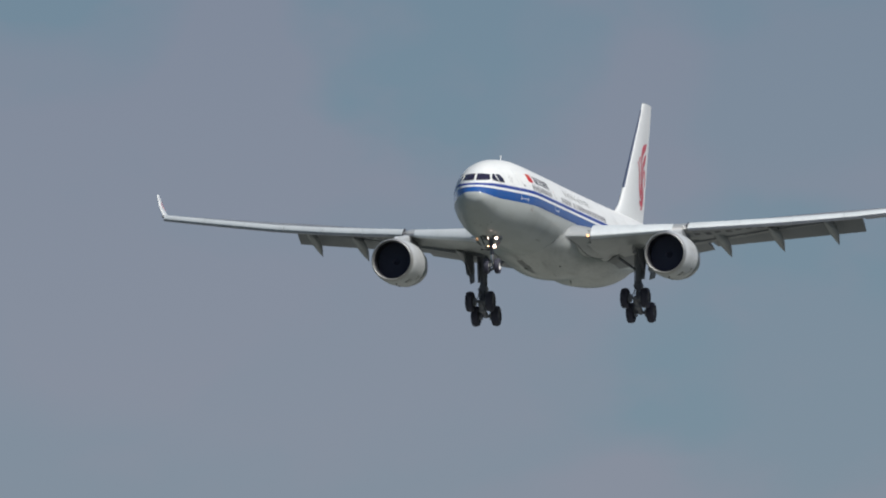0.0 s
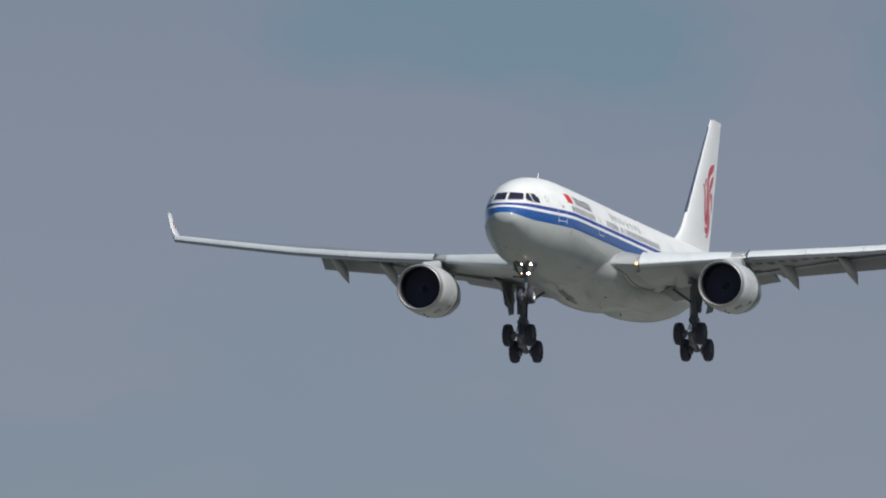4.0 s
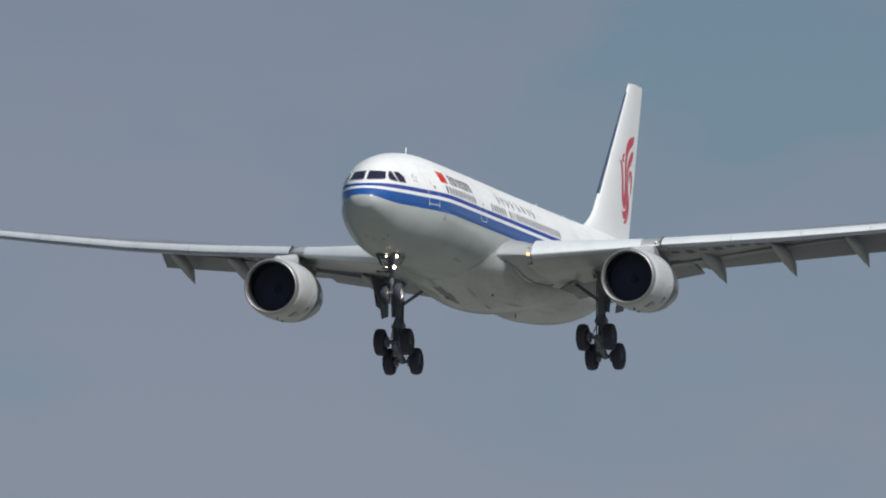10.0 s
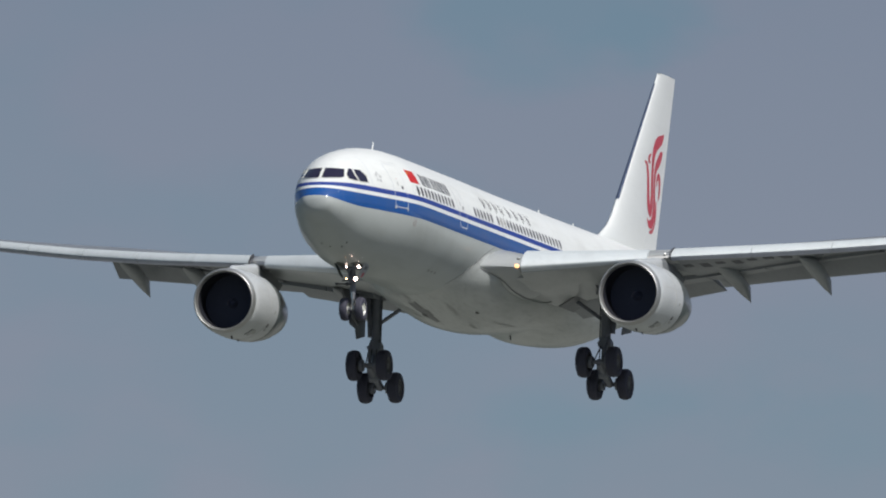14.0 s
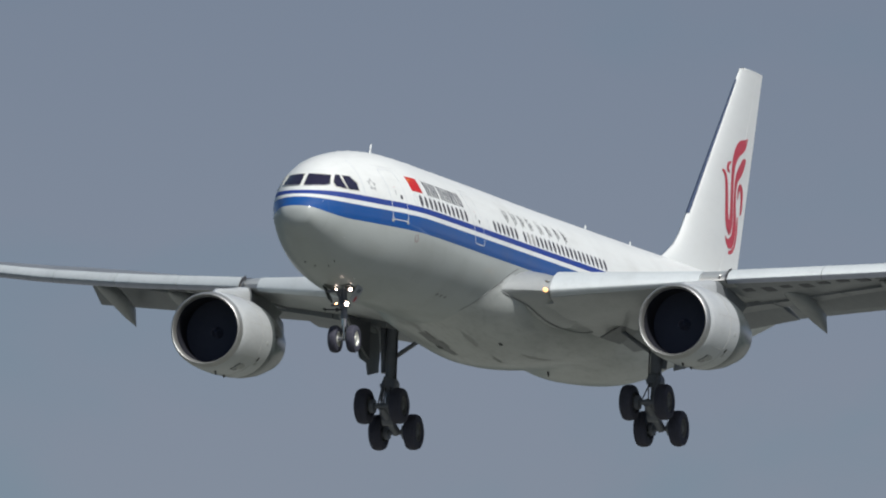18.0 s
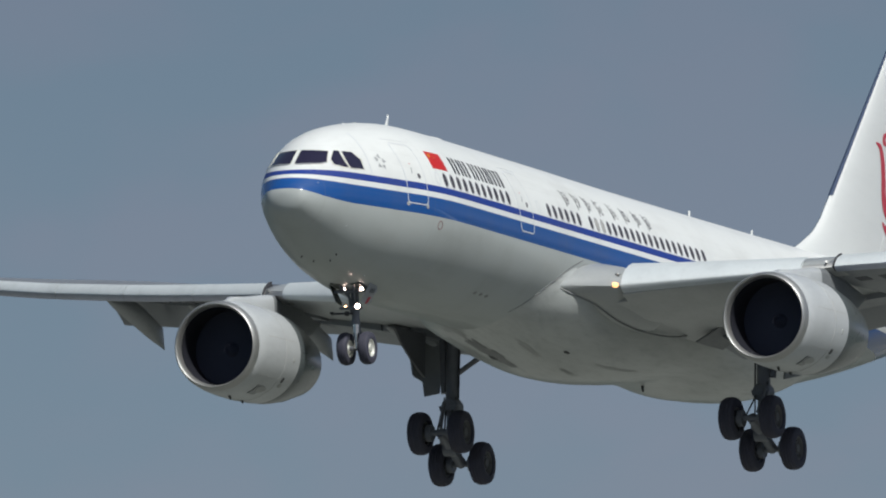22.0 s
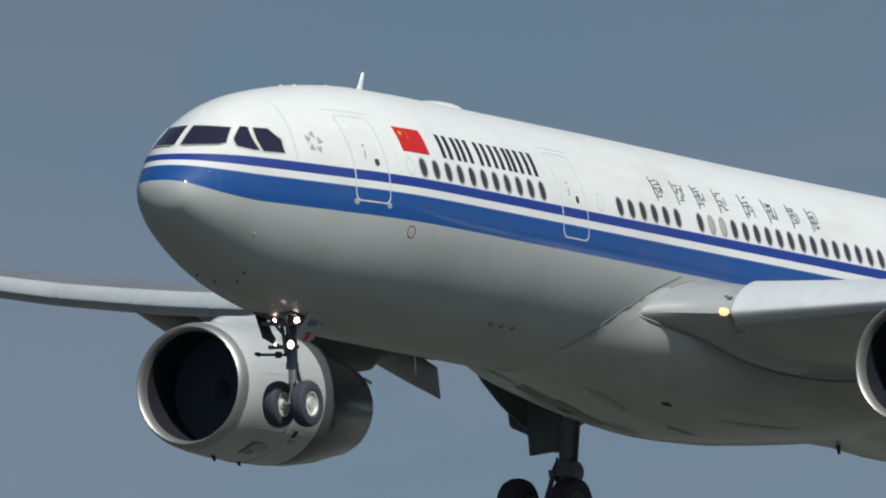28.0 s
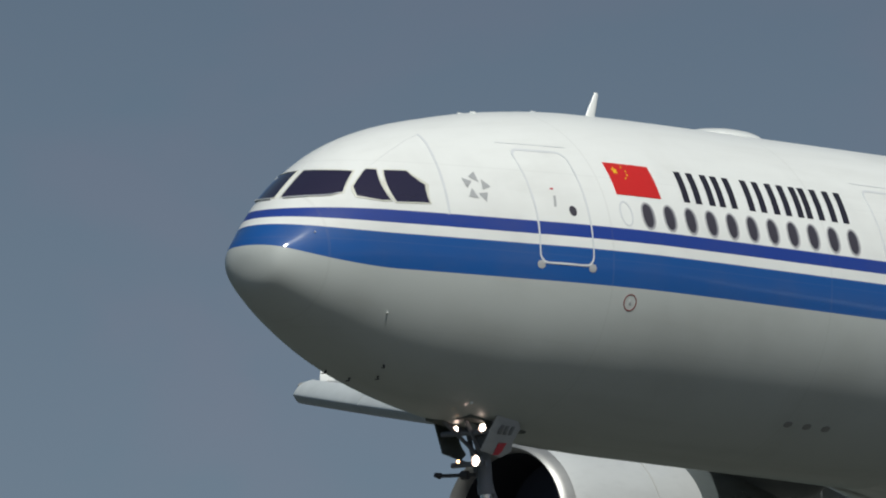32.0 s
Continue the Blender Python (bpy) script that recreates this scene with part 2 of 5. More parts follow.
TRACK = material("slat_track_paint", (0.085, 0.088, 0.105), 0.6, grime=0.3, grime_scale=3)
# bare metal tinted dark blue for the shade under the slats
SLAT_NOSE = material("shaded_slat_nose_metal", (0.50, 0.53, 0.64), 0.38, metal=0.9, grime=0.3, grime_scale=1.5)
# intake shade and a blue haze are mixed into the duct, blade and spinner colours
DUCT = material("shaded_duct_liner", (0.019, 0.020, 0.028), 0.9, grime=0.2)
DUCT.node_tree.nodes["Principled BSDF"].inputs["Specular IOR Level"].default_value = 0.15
BLADE = material("shaded_blade", (0.040, 0.046, 0.074), 0.8)
SPINNER = material("shaded_spinner", (0.043, 0.049, 0.078), 0.8)
SEAL = material("dark_seal", (0.05, 0.05, 0.055), 0.6)
# leg paint lifted towards blue to carry the haze over dark parts
LEG_PAINT = material("gear_leg_paint", (0.18, 0.19, 0.215), 0.42, grime=0.45, grime_scale=2.5, streak=(1, 1, 1))
CHROME = material("piston_chrome", (0.75, 0.75, 0.75), 0.18, metal=1.0, grime=0.1)
BAY = material("bay_primer", (0.10, 0.11, 0.10), 0.6, grime=0.4, grime_scale=2)
# the rubber's blue tint is haze put into its colour
TYRE = material("tyre_rubber", (0.056, 0.056, 0.080), 0.75, grime=0.4, grime_scale=3.0, bump=0.3, streak=(1, 1, 1))
RIM = material("wheel_alloy", (0.74, 0.74, 0.68), 0.4, metal=0.2, grime=0.4, grime_scale=5, streak=(1, 1, 1))
# purple-blue base colour puts the sky's reflection into the panes
GLASS = material("dark_cockpit_glass", (0.024, 0.020, 0.046), 0.12, coat=0.8, grime=0.05)
PANE = material("cabin_window_pane", (0.055, 0.05, 0.065), 0.45, coat=0.0, grime=0.05)
BLIND = material("lowered_window_blind", (0.45, 0.44, 0.42), 0.5)
FRAME = material("window_surround", (0.46, 0.46, 0.47), 0.5, metal=0.0, grime=0.2, grime_scale=8)
LINE_GREY = material("outline_grey", (0.42, 0.43, 0.44), 0.45, grime=0.3, grime_scale=6)
LINE_PALE = material("outline_pale", (0.66, 0.68, 0.70), 0.4, grime=0.15, grime_scale=6)
INK_THIN = material("title_ink_thin", (0.10, 0.10, 0.11), 0.5, grime=0.2, grime_scale=5)
INK = material("title_ink", (0.022, 0.020, 0.032), 0.4, grime=0.2, grime_scale=5)
RED = material("emblem_red", (0.56, 0.040, 0.065), 0.35, coat=0.2, grime=0.12, grime_scale=2)
FLAG_RED = material("flag_red", (0.60, 0.022, 0.02), 0.38, grime=0.08, grime_scale=3)
YELLOW = material("flag_yellow", (0.85, 0.50, 0.03), 0.4)
BOOT = material("fin_edge_blue", (0.06, 0.085, 0.15), 0.4, metal=0.2, grime=0.2, grime_scale=2)
LAMP = glow("landing_lamp", (1.0, 0.76, 0.66), 12.0)
LAMP_RING = material("lamp_bezel", (0.55, 0.53, 0.50), 0.3, metal=0.8)
LAMP_SMALL = glow("taxi_lamp", (1.0, 0.55, 0.28), 12.0)
LAMP_WING = glow("wing_lamp", (1.0, 0.50, 0.20), 1.9)


def ground_cover():
    """Unseen ground: a pale strip added under the approach bounces light onto the belly, green fields to either side
    are darker, with patches.
    """
    m = bpy.data.materials.new("ground_cover")
    m.use_nodes = True
    t = m.node_tree
    b = t.nodes["Principled BSDF"]
    b.inputs["Roughness"].default_value = 0.95
    coord = t.nodes.new("ShaderNodeTexCoord")
    axes = t.nodes.new("ShaderNodeSeparateXYZ")
    link(t, coord.outputs["Object"], axes.inputs[0])
    patches = noise_node(t, coord.outputs["Object"], 0.012, 4.0, 0.6)
    wobble = math_node(t, "MULTIPLY", math_node(t, "SUBTRACT", patches, 0.5), 120.0)
    off = math_node(t, "ABSOLUTE", math_node(t, "SUBTRACT", math_node(t, "MULTIPLY_ADD", axes.outputs[0], -0.07, axes.outputs[1]), 434.0))
    strip = ramp(t, math_node(t, "ADD", off, wobble), 210.0, 110.0)      # pale strip added under the glide path as a reflector
    # the strip is paler far out, so the belly is brighter there
    far = ramp(t, math_node(t, "MULTIPLY_ADD", patches, 260.0, axes.outputs[0]), 1030.0, 1420.0)
    bounce_tone = mix_colour(t, far, (0.082, 0.084, 0.073), (0.210, 0.213, 0.190))
    c = mix_colour(t, strip, (0.045, 0.062, 0.052), bounce_tone)
    c = mix_colour(t, math_node(t, "MULTIPLY", ramp(t, noise_node(t, coord.outputs["Object"], 0.05, 5.0), 0.45, 0.7), 0.4), c, (0.05, 0.06, 0.045))
    link(t, c, b.inputs["Base Color"])
    return m


GROUND = ground_cover()


# ---- building blocks ----
def part(name, bm, mat, parent, label="", smooth=True):
    """One mesh object from bm under parent, in the parent's own axes."""
    bmesh.ops.recalc_face_normals(bm, faces=bm.faces[:])
    me = bpy.data.meshes.new(name)
    bm.to_mesh(me)
    bm.free()
    me.materials.append(mat)
    if smooth:
        me.shade_smooth()
        me.set_sharp_from_angle(angle=radians(38))
    ob = new(name, me)
    ob.parent = parent
    if label:
        tagged(ob, label)
    return ob


def again(ob, parent, m):
    """A second object on the same mesh."""
    o = new(ob.name.split(".")[0], ob.data)
    o.parent, o.matrix_basis = parent, m
    return o


def loft(rings, cap=True, closed=True, bm=None):
    bm = bm or bmesh.new()
    vs = [[bm.verts.new(p) for p in ring] for ring in rings]
    n = len(rings[0])
    for a, b in zip(vs, vs[1:]):
        for i in range(n if closed else n - 1):
            bm.faces.new((a[i], a[(i + 1) % n], b[(i + 1) % n], b[i]))
    if cap and closed:
        bm.faces.new(vs[0])
        bm.faces.new(vs[-1])
    return bm


def tube(a, b, r0, r1=None, n=14, bm=None, cap=True):
    """A round bar from a to b."""
    a, b = Vector(a), Vector(b)
    r1 = r0 if r1 is None else r1
    q = (b - a).to_track_quat("Z", "Y")
    ring = lambda c, r: [c + q @ Vector((r * math.cos(k * math.tau / n), r * math.sin(k * math.tau / n), 0)) for k in range(n)]
    return loft([ring(a, r0), ring(b, r1)], cap, True, bm)


def turned(profile, centre, n=48, cap=False, bm=None):
    """Turns (x, r) pairs about the fore-and-aft axis through centre."""
    cx, cy, cz = centre
    rings = [[(cx + x, cy + r * math.sin(k * math.tau / n), cz + r * math.cos(k * math.tau / n)) for k in range(n)] for x, r in profile]
    return loft(rings, cap, True, bm)


def slab(outline, normal, thick, bm=None):
    """A flat panel with a rounded rim: the outline (3D points) thickened along normal."""
    n = Vector(normal).normalized() * (thick / 2)
    pts = [Vector(p) for p in outline]
    mid = sum(pts, Vector()) / len(pts)
    inset = [p + (mid - p).normalized() * min(0.02, thick / 2) for p in pts]
    return loft([[p + n for p in inset], [p + n * 0.5 for p in pts], [p - n * 0.5 for p in pts], [p - n for p in inset]], True, True, bm)


def spline(knots, x):
    """Smooth curve through (x, y) knots that never overshoots them."""
    kx, ky = [k[0] for k in knots], [k[1] for k in knots]
    if x <= kx[0]:
        return ky[0]
    if x >= kx[-1]:
        return ky[-1]
    i = max(j for j in range(len(kx)) if kx[j] <= x)
    d = [(ky[j + 1] - ky[j]) / (kx[j + 1] - kx[j]) for j in range(len(kx) - 1)]
    def slope(j):
        if j == 0:
            return d[0]
        if j == len(kx) - 1:
            return d[-1]
        return 0.0 if d[j - 1] * d[j] <= 0 else 2 * d[j - 1] * d[j] / (d[j - 1] + d[j])
    h = kx[i + 1] - kx[i]
    s = (x - kx[i]) / h
    return ((1 + 2 * s) * (1 - s) ** 2 * ky[i] + s * (1 - s) ** 2 * h * slope(i) + s * s * (3 - 2 * s) * ky[i + 1] + s * s * (s - 1) * h * slope(i + 1))


# ---- ground ----
def build_ground():
    bm = bmesh.new()
    n = 48
    rings = [[(r * math.cos(k * math.tau / n), r * math.sin(k * math.tau / n), 0) for k in range(n)] for r in (200, 1200, 5000, 20000)]
    vs = [[bm.verts.new(p) for p in ring] for ring in rings]
    bm.faces.new(vs[0])
    for a, b in zip(vs, vs[1:]):
        for i in range(n):
            bm.faces.new((a[i], a[(i + 1) % n], b[(i + 1) % n], b[i]))
    ob = part("ground", bm, GROUND, None, smooth=False)
    tagged(ob, "unseen flat green ground with a pale strip added to bounce light onto the belly", "ground", kind="structure")


build_ground()

# ---- the airliner's body ----
NOSE_X = 0.83
CROWN = [(0.83, -0.15), (0.95, 0.19), (1.23, 0.50), (1.63, 0.92), (2.23, 1.43), (3.03, 1.92), (4.03, 2.28), (5.23, 2.54), (6.63, 2.76), (8.33, 2.89), (10.4, 2.92),
         (18, 2.905), (27, 2.85), (44, 2.845), (48, 2.83), (52, 2.74), (55, 2.52), (57.2, 2.25), (58.3, 2.0)]
KEEL = [(0.83, -0.15), (0.95, -0.62), (1.23, -0.87), (1.63, -1.12), (2.23, -1.43), (3.03, -1.79), (4.03, -2.10), (5.23, -2.34), (6.63, -2.52), (8.33, -2.68), (10, -2.72),
        (34, -2.72), (38, -2.45), (42, -1.86), (46, -1.08), (50, -0.18), (54, 0.78), (57, 1.5), (58.3, 1.8)]
BEAM = [(0.83, 0.0), (0.95, 0.56), (1.23, 0.79), (1.63, 1.03), (2.23, 1.34), (3.03, 1.61), (4.03, 1.90), (5.23, 2.22), (6.63, 2.58), (8.33, 2.79), (10, 2.82),
        (40, 2.82), (44, 2.70), (48, 2.34), (52, 1.66), (55, 1.05), (57.2, 0.5), (58.3, 0.16)]
ROOTED = [[(math.sqrt(x - NOSE_X), v) for x, v in k] for k in (CROWN, KEEL, BEAM)]


def hull(x):
    """Crown, keel and half-breadth of the body at x."""
    s = math.sqrt(max(x - NOSE_X, 0.0))
    return tuple(spline(k, s) for k in ROOTED)


def skin(x, z, side=-1, off=0.0):
    """The point of the body's side at x and height z, pushed out by off."""
    top, bot, w = hull(x)
    zc, h = (top + bot) / 2, (top - bot) / 2
    c = max(-1.0, min(1.0, (z - zc) / h))
    y = w * math.sqrt(max(0.0, 1 - c * c))
    n = Vector((0, y / max(w * w, 1e-6), (z - zc) / (h * h)))
    n = n.normalized() if n.length else Vector((0, 0, 1))
    return Vector((x, side * (y + off * n.y), z + off * n.z))


def bow(y, z, off=0.0):
    """The point of the nose's skin straight ahead of (y, z)."""
    a, b = NOSE_X, 9.0
    for _ in range(40):
        m = (a + b) / 2
        top, bot, w = hull(m)
        zc, h = (top + bot) / 2, max((top - bot) / 2, 1e-6)
        a, b = (a, m) if (y / max(w, 1e-6)) ** 2 + ((z - zc) / h) ** 2 < 1 else (m, b)
    e = 0.02
    p = Vector((b, y, z))
    if off:
        du, dv = bow(y + e, z) - bow(y - e, z), bow(y, z + e) - bow(y, z - e)
        n = du.cross(dv).normalized()
        p += n * (off if n.x < 0 else -off)
    return p


def grid(where, nu, nv, thick=0.0, under=None):
    """A patch of skin: where(u, v) over the unit square, with an edge down to under(u, v)."""
    bm = bmesh.new()
    vs = [[bm.verts.new(where(i / nu, j / nv)) for j in range(nv + 1)] for i in range(nu + 1)]
    for i in range(nu):
        for j in range(nv):
            bm.faces.new((vs[i][j], vs[i + 1][j], vs[i + 1][j + 1], vs[i][j + 1]))
    if under:
        uv = [(i, 0) for i in range(nu)] + [(nu, j) for j in range(nv)] + [(i, nv) for i in range(nu, 0, -1)] + [(0, j) for j in range(nv, 0, -1)]
        low = [bm.verts.new(under(i / nu, j / nv)) for i, j in uv]
        n = len(uv)
        for k in range(n):
            (i, j), (p, q) = uv[k], uv[(k + 1) % n]
            bm.faces.new((vs[i][j], low[k], low[(k + 1) % n], vs[p][q]))
    return bm


def four(c, u, v):
    """Bilinear blend of four corners: (u0 v0), (u1 v0), (u1 v1), (u0 v1)."""
    return tuple((1 - u) * (1 - v) * a + u * (1 - v) * b + u * v * d + (1 - u) * v * e for a, b, d, e in zip(*c))


def side_patch(corners, off=0.006, nu=4, nv=4, side=-1):
    """Paint or panel on the body's side between four (x, z) corners."""
    return grid(lambda u, v: skin(*four(corners, u, v), side, off), nu, nv, under=lambda u, v: skin(*four(corners, u, v), side, -0.01))


def side_loop(points, width, off=0.008, side=-1):
    """A raised line on the body's side through (x, z) points, closed."""
    bm = bmesh.new()
    n = len(points)
    mx, mz = sum(p[0] for p in points) / n, sum(p[1] for p in points) / n
    rings = []
    for x, z in points:
        d = math.hypot(x - mx, z - mz)
        k = width / d
        xi, zi = x + (mx - x) * k, z + (mz - z) * k
        rings.append([skin(x, z, side, -0.005), skin(x, z, side, off), skin(xi, zi, side, off), skin(xi, zi, side, -0.005)])
    rings.append(rings[0])
    return loft(rings, False, False, bm)


def rounded(x0, z0, x1, z1, r, n=5, skew=0.0):
    """(x, z) points of an upright rectangle with round corners."""
    pts = []
    for cx, cz, a in ((x1 - r, z1 - r, 0), (x0 + r, z1 - r, 90), (x0 + r, z0 + r, 180), (x1 - r, z0 + r, 270)):
        for k in range(n + 1):
            t = radians(a + 90 * k / n)
            pts.append((cx + r * math.cos(t), cz + r * math.sin(t)))
    out = []
    for i, p in enumerate(pts):                       # extra points along the straight runs
        q = pts[(i + 1) % len(pts)]
        out.append(p)
        d = math.hypot(q[0] - p[0], q[1] - p[1])
        if d > 0.25:
            k = int(d / 0.2)
            out += [(p[0] + (q[0] - p[0]) * j / k, p[1] + (q[1] - p[1]) * j / k) for j in range(1, k)]
    return out


def oval_patch(x, z, a, b, off, n=18, side=-1):
    """A domed oval on the body's side."""
    bm = bmesh.new()
    def ring(k, o):
        c = [(math.cos(j * math.tau / n), math.sin(j * math.tau / n)) for j in range(n)]
        return [bm.verts.new(skin(x + a * k * u, z + b * k * math.copysign(abs(v) ** 0.8, v), side, o)) for u, v in c]
    rings = [ring(1, -0.01), ring(1, off), ring(0.66, off + 0.002), ring(0.33, off + 0.003)]
    for r0, r1 in zip(rings, rings[1:]):
        for j in range(n):
            bm.faces.new((r0[j], r0[(j + 1) % n], r1[(j + 1) % n], r1[j]))
    bm.faces.new(rings[-1])
    return bm


def pane_patch(outline, off, side):
    """A cockpit pane: rings of points inside an outline of (y, z) corners, laid on the nose."""
    pts = []
    for (y0, z0), (y1, z1) in zip(outline, outline[1:] + outline[:1]):
        pts += [(y0 + (y1 - y0) * k / 4, z0 + (z1 - z0) * k / 4) for k in range(4)]
    my, mz = sum(p[0] for p in outline) / len(outline), sum(p[1] for p in outline) / len(outline)
    spot = lambda k, o: [bow(side * (my + (y - my) * k), mz + (z - mz) * k, o) for y, z in pts]
    bm = loft([spot(1, -0.012), spot(1, off), spot(0.75, off), spot(0.5, off), spot(0.25, off)], False)
    bm.verts.ensure_lookup_table()
    bm.faces.new(bm.verts[-len(pts):])
    return bm


FAIRING_LOW = ((14.8, -2.66), (15.6, -2.70), (17.0, -2.80), (19.0, -3.13), (21.0, -3.42), (23.3, -3.58), (25.0, -3.53), (27.0, -3.36), (29.2, -3.12), (30.5, -2.96), (32.5, -2.94), (34.4, -3.03), (36.0, -2.95), (38.0, -2.78), (40.0, -2.42), (41.6, -1.85))
FAIRING_HALF = ((14.8, 2.70), (17.0, 2.96), (19.0, 3.06), (30.0, 3.06), (34.0, 2.92), (37.0, 2.62), (41.6, 2.2))
FAIRING_FRONT = ((-3.6, 14.7), (-2.9, 15.2), (-2.6, 15.7), (-2.28, 16.02), (-2.0, 16.33), (-1.59, 16.77), (-1.14, 17.42), (-0.69, 18.25), (-0.36, 19.12), (0.2, 20.2))


def fairing_point(x, a):
    """A point of the wing-to-body fairing, a turning from straight down (0) out to the side; it swells out of the body behind its slanting front joint."""
    half, low = spline(FAIRING_HALF, x), spline(FAIRING_LOW, x)
    c, d = math.sin(a), math.cos(a)
    y = half * math.copysign(abs(c) ** 0.93, c)
    z = -0.95 + ((low + 0.95) * abs(d) ** 0.98 if d > 0 else 0.78 * abs(d))
    if d < 0:
        y *= 1 - 0.10 * d * d
    top, bot, w = hull(x)
    zc, h = (top + bot) / 2, (top - bot) / 2
    k = 1 / math.sqrt((y / w) ** 2 + ((z - zc) / h) ** 2)          # onto the body's own skin
    hy, hz = y * k * 0.985, zc + (z - zc) * k * 0.985
    q = min(1.0, max(0.0, (x - spline(FAIRING_FRONT, hz)) / 2.5))
    q = 1 - (1 - q) ** 2
    return Vector((x, hy + (y - hy) * q, hz + (z - hz) * q))


def belly(x, y, off=0.0):
    """The point of the belly fairing's underside at x, y."""
    lo, hi = 0.0, math.pi / 2
    for _ in range(24):
        m = (lo + hi) / 2
        lo, hi = (m, hi) if fairing_point(x, m).y < abs(y) else (lo, m)
    p = fairing_point(x, lo)
    return Vector((x, math.copysign(p.y, y), p.z - off))


def build_fuselage(plane):
    xs = [NOSE_X + 0.0008] + [NOSE_X + (k / 40) ** 2 * 8 for k in range(1, 41)] + [9 + k * 0.8 for k in range(1, 62)]
    xs = [x for x in xs if x < 58.3] + [58.3]
    n = 96
    rings = []
    for x in xs:
        top, bot, w = hull(x)
        zc, h = (top + bot) / 2, (top - bot) / 2
        rings.append([(x, w * math.sin(k * math.tau / n), zc + h * math.cos(k * math.tau / n)) for k in range(n)])
    body = part("fuselage", loft(rings), LIVERY, plane, "white fuselage with two blue cheat lines and grey belly")
    # wing-to-body fairing under the middle
    rings = []
    for k in range(66):
        x = 14.85 + 26.6 * k / 65
        rings.append([fairing_point(x, math.radians(-150 + 300 * j / 64)) for j in range(65)])
    fairing = part("belly_fairing", loft(rings), FAIRING_GREY, plane, "streaked grey wing-to-body fairing")
    return body, fairing


def build_cockpit(body):
    for side in (-1, 1):
        for outline in COCKPIT_PANES:
            part("cockpit_window", pane_patch(outline, 0.010, side), GLASS, body, "dark glossy cockpit pane")
            c = [(side * y, z) for y, z in outline]
            rim = []
            for (y0, z0), (y1, z1) in zip(c, c[1:] + c[:1]):
                rim += [(y0 + (y1 - y0) * k / 6, z0 + (z1 - z0) * k / 6) for k in range(6)]
            my, mz = sum(p[0] for p in c) / len(c), sum(p[1] for p in c) / len(c)
            rings = []
            for y, z in rim:
                d = math.hypot(y - my, z - mz)
                o = 0.024 / d
                yo, zo = y + (y - my) * o, z + (z - mz) * o
                rings.append([bow(yo, zo, -0.01), bow(yo, zo, 0.010), bow(y, z, 0.016), bow(y, z, -0.01)])
            rings.append(rings[0])
            part("cockpit_window_frame", loft(rings, False, False), COCKPIT_FRAME, body)
        # the parked wiper along the front pane's foot, and skin joints above the side panes
        rows = [[bow(side * y, z + h, o) for h, o in ((-0.008, 0.0), (-0.008, 0.03), (0.008, 0.03), (0.008, 0.0))] for y, z in ((0.14, 0.865), (0.30, 0.872), (0.50, 0.883), (0.70, 0.893), (0.82, 0.905), (0.90, 0.945))]
        part("windscreen_wiper", loft(rows), LINE_GREY, body)
        crown_seam(body, [(2.86, side * 0.93), (3.20, side * 0.91), (3.53, side * 0.88), (3.90, side * 0.83), (4.17, side * 0.80)])
        crown_seam(body, [(4.17, side * 0.80), (4.12, side * 1.02), (4.05, side * 1.19), (3.97, side * 1.44), (3.92, side * 1.62), (3.88, side * 1.78)], 0.045)
    crown_seam(body, [(2.22, 0.0), (2.5, 0.05), (2.8, 0.12), (3.2, 0.20)])


def crown_seam(body, points, wide=0.03):
    """A sealed skin joint over the crown through (x, y) points."""
    def top(x, y, off):
        t, b, w = hull(x)
        c = max(0.0, 1 - (y / w) ** 2) ** 0.5
        return Vector((x, y * (1 + off / w), (t + b) / 2 + (t - b) / 2 * c + off * c))
    n = len(points)
    rows = []
    for k in range(4 * (n - 1) + 1):
        x, y = (spline([(i, p[j]) for i, p in enumerate(points)], k / 4) for j in range(2))
        rows.append([top(x - wide / 2, y, -0.01), top(x - wide / 2, y, 0.004), top(x + wide / 2, y, 0.004), top(x + wide / 2, y, -0.01)])
    part("skin_joint", loft(rows), LINE_PALE, body)


COCKPIT_FRAME = material("cockpit_frame_paint", (0.68, 0.68, 0.60), 0.4, grime=0.2, grime_scale=4)
COCKPIT_PANES = (
    ((0.07, 0.885), (0.80, 0.905), (0.93, 0.965), (0.82, 1.355), (0.07, 1.38)),
    ((0.99, 1.07), (1.10, 0.91), (1.33, 0.855), (1.385, 0.865), (1.035, 1.395), (0.93, 1.395)),
    ((1.43, 0.845), (1.63, 0.865), (1.50, 1.17), (1.27, 1.40), (1.10, 1.39)),
)


